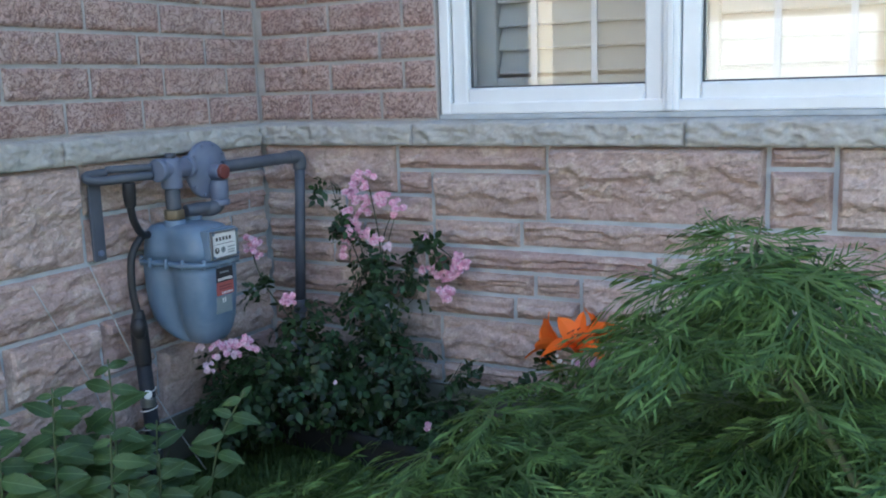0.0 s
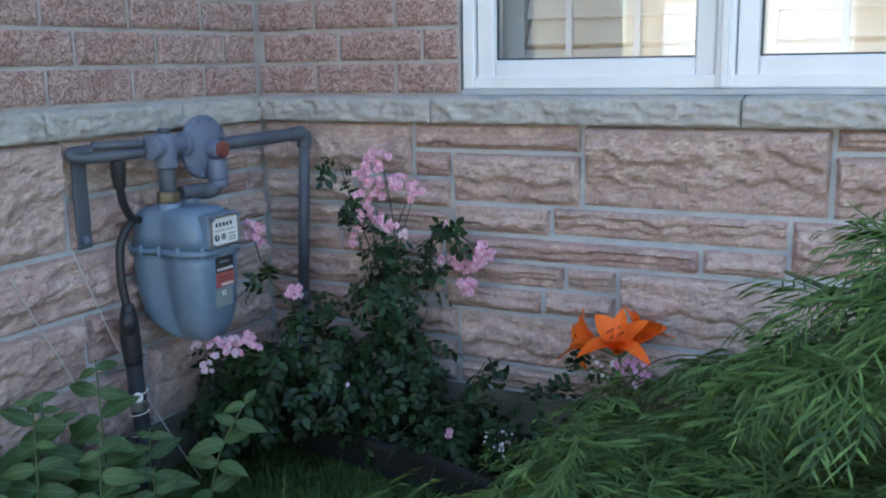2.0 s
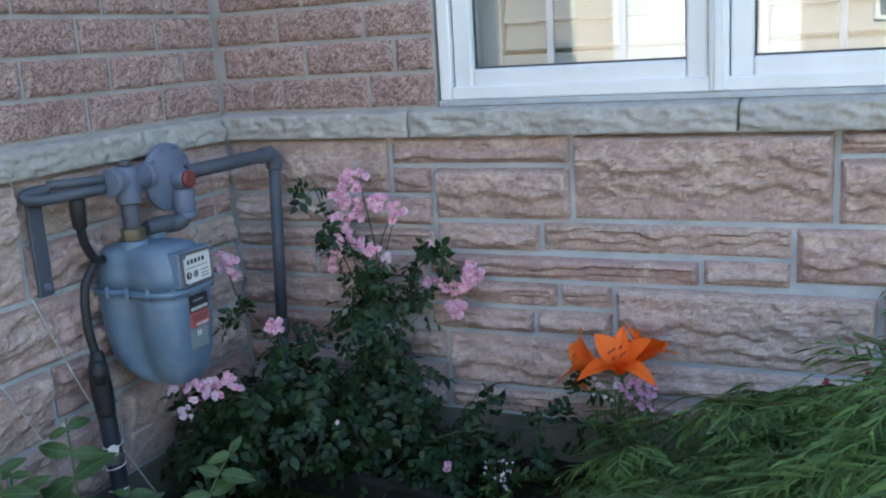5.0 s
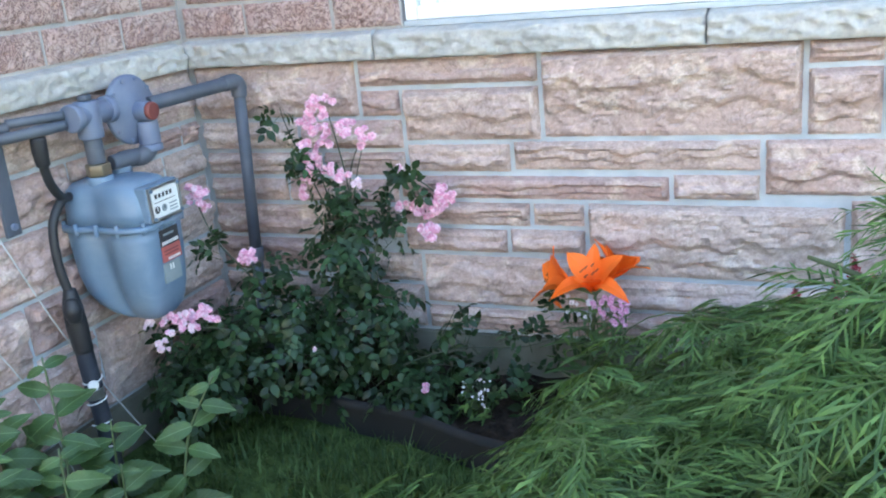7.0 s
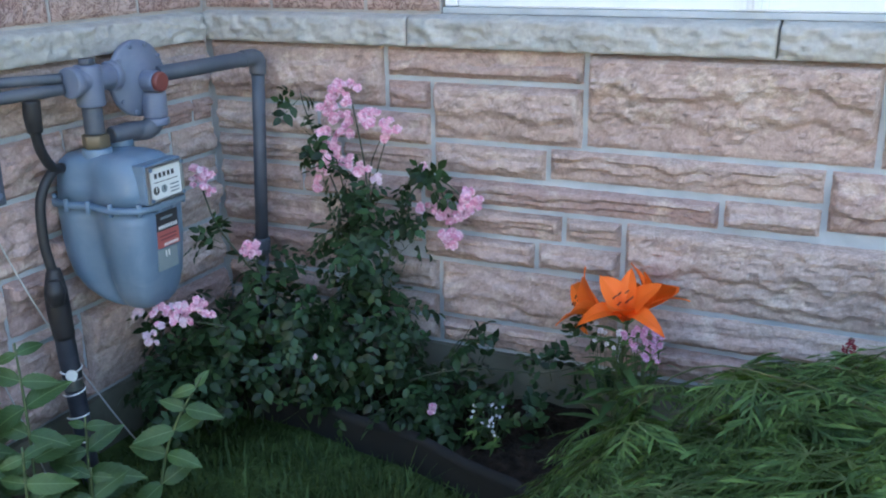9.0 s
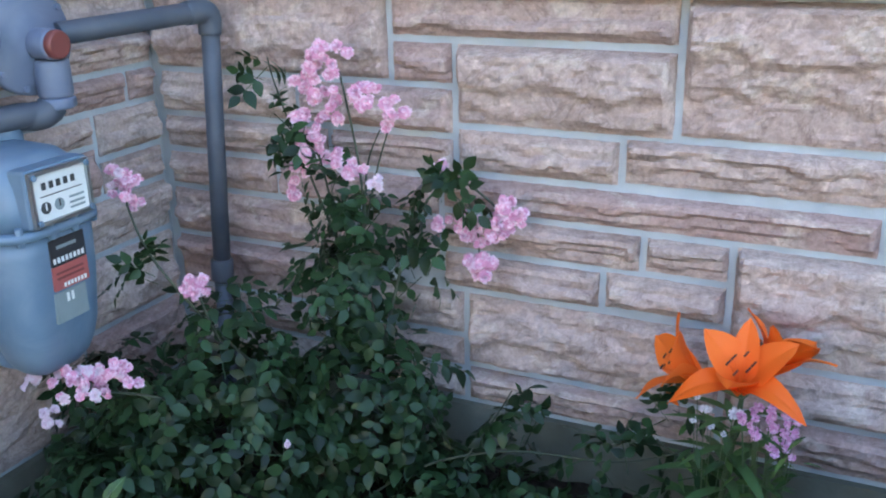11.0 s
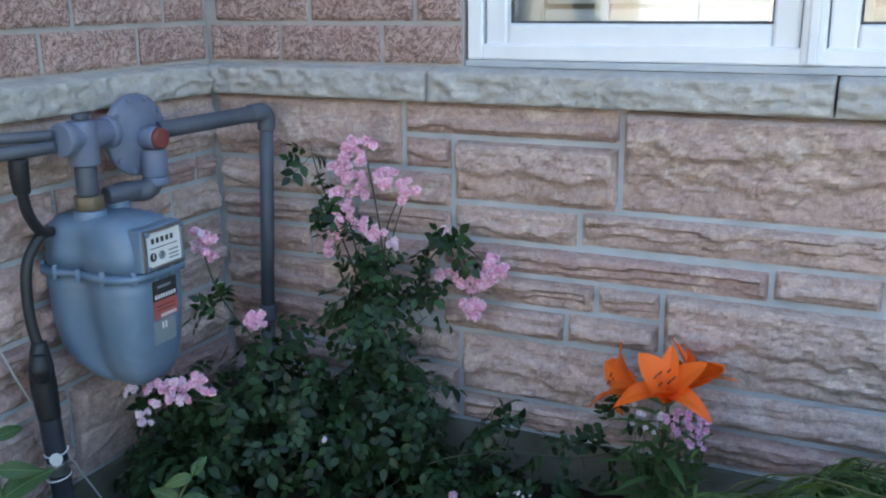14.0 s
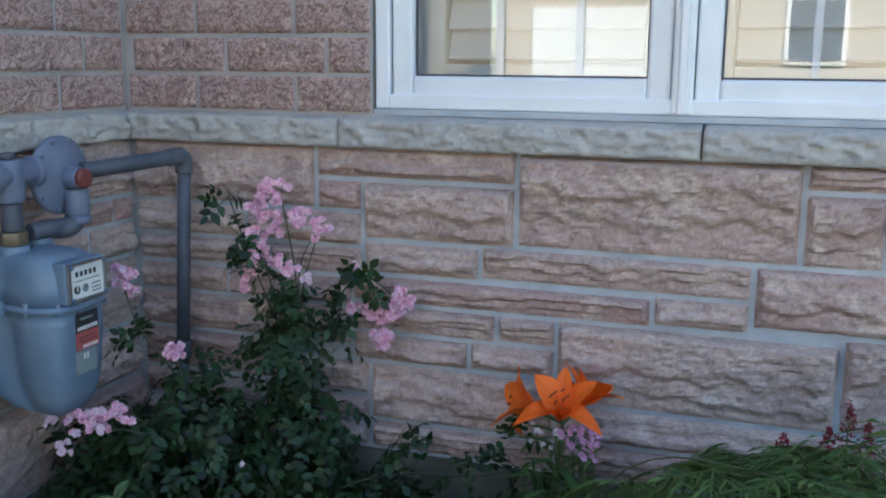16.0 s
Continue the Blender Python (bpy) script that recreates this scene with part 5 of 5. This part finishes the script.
# ---- stones of the wall base ----
def stones_of(wall, m, rows, seed):
    """Rows of (lower, upper, joints along the row): a split stone between each two joints."""
    gap = 0.0058
    for z0, z1, *cuts in rows:
        for a, b in zip(cuts, cuts[1:]):
            seed += 1
            w, h = b - a - 2 * gap, z1 - z0 - 2 * gap
            me = mesh_of("stone", *rock_face(w, h, 0.022 + min(0.016, h * 0.10), seed * 1.37, 0.006), False)
            st = put("stone", me, STONE)
            st.matrix_world = m @ Matrix.Translation((a + gap, z0 + gap, 0.0))
            under(st, wall)
    return seed


s = stones_of(wall_window_stone, ALONG_X, [
    (0.652, 0.792, 0.012, 0.478), (0.721, 0.792, 0.478, 0.925), (0.651, 0.721, 0.478, 0.587), (0.592, 0.721, 0.587, 0.925), (0.597, 0.792, 0.925, 1.466),
    (0.738, 0.792, 1.466, 1.61), (0.597, 0.738, 1.466, 1.61), (0.597, 0.792, 1.61, 2.05, 2.5)], 1)
s = stones_of(wall_window_stone, ALONG_X, [
    (0.574, 0.652, 0.012, 0.30, 0.587), (0.518, 0.592, 0.587, 0.850), (0.523, 0.597, 0.850, 1.388), (0.508, 0.574, 0.012, 0.36, 0.587), (0.454, 0.518, 0.56, 1.203), (0.459, 0.523, 1.203, 1.388),
    (0.472, 0.597, 1.388, 1.83, 2.5), (0.440, 0.508, 0.012, 0.25, 0.56), (0.389, 0.454, 0.56, 0.887), (0.392, 0.454, 0.887, 1.014)], s)
s = stones_of(wall_window_stone, ALONG_X, [
    (0.280, 0.456, 1.014, 1.552), (0.285, 0.472, 1.552, 2.05, 2.5), (0.350, 0.440, 0.012, 0.40, 0.56), (0.322, 0.389, 0.56, 0.828), (0.326, 0.392, 0.828, 1.014),
    (0.240, 0.322, 0.40, 0.602), (0.250, 0.350, 0.012, 0.40), (0.180, 0.240, 0.33, 0.602), (0.180, 0.250, 0.012, 0.33), (0.190, 0.322, 0.602, 1.014), (0.200, 0.280, 1.014, 1.66, 2.5),
    (0.122, 0.180, 0.012, 0.42, 0.602), (0.122, 0.190, 0.602, 1.014), (0.122, 0.200, 1.014, 1.45, 2.5)], s)
s = stones_of(wall_side_stone, ALONG_Y, [
    (0.545, 0.792, -1.25, -0.685), (0.660, 0.792, -0.685, -0.36), (0.545, 0.660, -0.685, -0.47), (0.600, 0.660, -0.47, -0.22), (0.545, 0.600, -0.47, -0.16), (0.720, 0.792, -0.36, -0.004), (0.660, 0.720, -0.36, -0.205, -0.004),
    (0.600, 0.660, -0.22, -0.075, -0.004), (0.520, 0.600, -0.16, -0.004), (0.400, 0.545, -1.30, -0.55), (0.455, 0.545, -0.55, -0.16), (0.455, 0.520, -0.16, -0.004)], s)
s = stones_of(wall_side_stone, ALONG_Y, [
    (0.250, 0.400, -1.30, -0.94, -0.665), (0.280, 0.400, -0.665, -0.55), (0.360, 0.455, -0.55, -0.30, -0.004), (0.280, 0.360, -0.55, -0.25), (0.230, 0.360, -0.25, -0.004), (0.080, 0.250, -1.30, -0.80, -0.49), (0.250, 0.280, -0.665, -0.49),
    (0.080, 0.280, -0.49, -0.25), (0.080, 0.230, -0.25, -0.004), (0.080, 0.792, -1.9, -1.30)], s)


# ---- bricks ----
PITCH, BRICK_L, JOINT = 0.0815, 0.243, 0.010
brick_kinds = {}


def brick_mesh(w, kind):
    key = (round(w, 3), kind)
    if key not in brick_kinds:
        brick_kinds[key] = mesh_of("brick", *rock_face(w, PITCH - JOINT, 0.009, 5.1 * kind + w * 9, 0.0068, False), False)
    return brick_kinds[key]


def bricks_of(wall, m, u0, u1, first, course0, course1, z_from):
    """Courses of stretchers between u0 and u1; the joints of even and odd courses pass through the two places in first."""
    made = 0
    for c in range(course0, course1):
        z = z_from + c * PITCH
        u = first[c % 2]
        while u > u0 + 0.02:
            u -= BRICK_L
        while u < u1 - 0.02:
            a, b = max(u, u0), min(u + BRICK_L, u1)
            w = round((b - a - JOINT) / 0.004) * 0.004
            if w > 0.03:
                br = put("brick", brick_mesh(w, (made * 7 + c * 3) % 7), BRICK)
                br.matrix_world = m @ Matrix.Translation((a + JOINT / 2, z + JOINT / 2, -0.004))
                under(br, wall)
                made += 1
            u += BRICK_L


bricks_of(wall_window, ALONG_X, 0.002, WIN_L - 0.004, (0.187, 0.262), 0, 9, 0.8565)
bricks_of(wall_side, ALONG_Y, -1.9, -0.002, (-0.213, -0.132), 0, 9, 0.8565)


# ---- the rest of both walls, past what the camera passes ----
def rest_of(name, wall, m, u0, u1, z0, z1, lu, lz, depth, material, hole=None):
    h = Heap()
    row, z = 0, z0
    while z < z1 - 0.01:
        u = u0 - (lu / 2 if row % 2 else 0)
        while u < u1:
            a, b, c, d = max(u, u0) + 0.005, min(u + lu, u1) - 0.005, z + 0.005, min(z + lz, z1) - 0.005
            if b - a > 0.02 and not (hole and a < hole[1] and b > hole[0] and c < hole[3] and d > hole[2]):
                h.add([(a, c, -0.004), (b, c, -0.004), (b, d, -0.004), (a, d, -0.004), (a + 0.006, c + 0.006, depth), (b - 0.006, c + 0.006, depth), (b - 0.006, d - 0.006, depth), (a + 0.006, d - 0.006, depth)],
                      [(4, 5, 6, 7), (0, 1, 5, 4), (1, 2, 6, 5), (2, 3, 7, 6), (3, 0, 4, 7)], m)
            u += lu
        z += lz
        row += 1
    under(tagged(put(name, h.mesh(name, False), material), kind="stuff"), wall)


HIGH = 0.8565 + 9 * PITCH
rest_of("brick_field", wall_window, ALONG_X, 0.002, 6.0, HIGH, TOP, BRICK_L, PITCH, 0.005, BRICK, (WIN_L - 0.02, WIN_R + 0.02, 0.8, WIN_T + 0.02))
rest_of("brick_field", wall_window, ALONG_X, WIN_R + 0.008, 6.0, 0.8565, HIGH, BRICK_L, PITCH, 0.005, BRICK)
rest_of("brick_field", wall_side, ALONG_Y, -1.9, -0.002, HIGH, TOP, BRICK_L, PITCH, 0.005, BRICK)
rest_of("stone_field", wall_window_stone, ALONG_X, 2.5, 6.0, 0.122, 0.792, 0.48, 0.134, 0.02, STONE)
for i in range(4):
    build_sill("window_sill", 2.805 + 0.8 * i, 3.6 + 0.8 * i - (0.0 if i < 3 else 0.005), ALONG_X, 51.3 + i * 5)
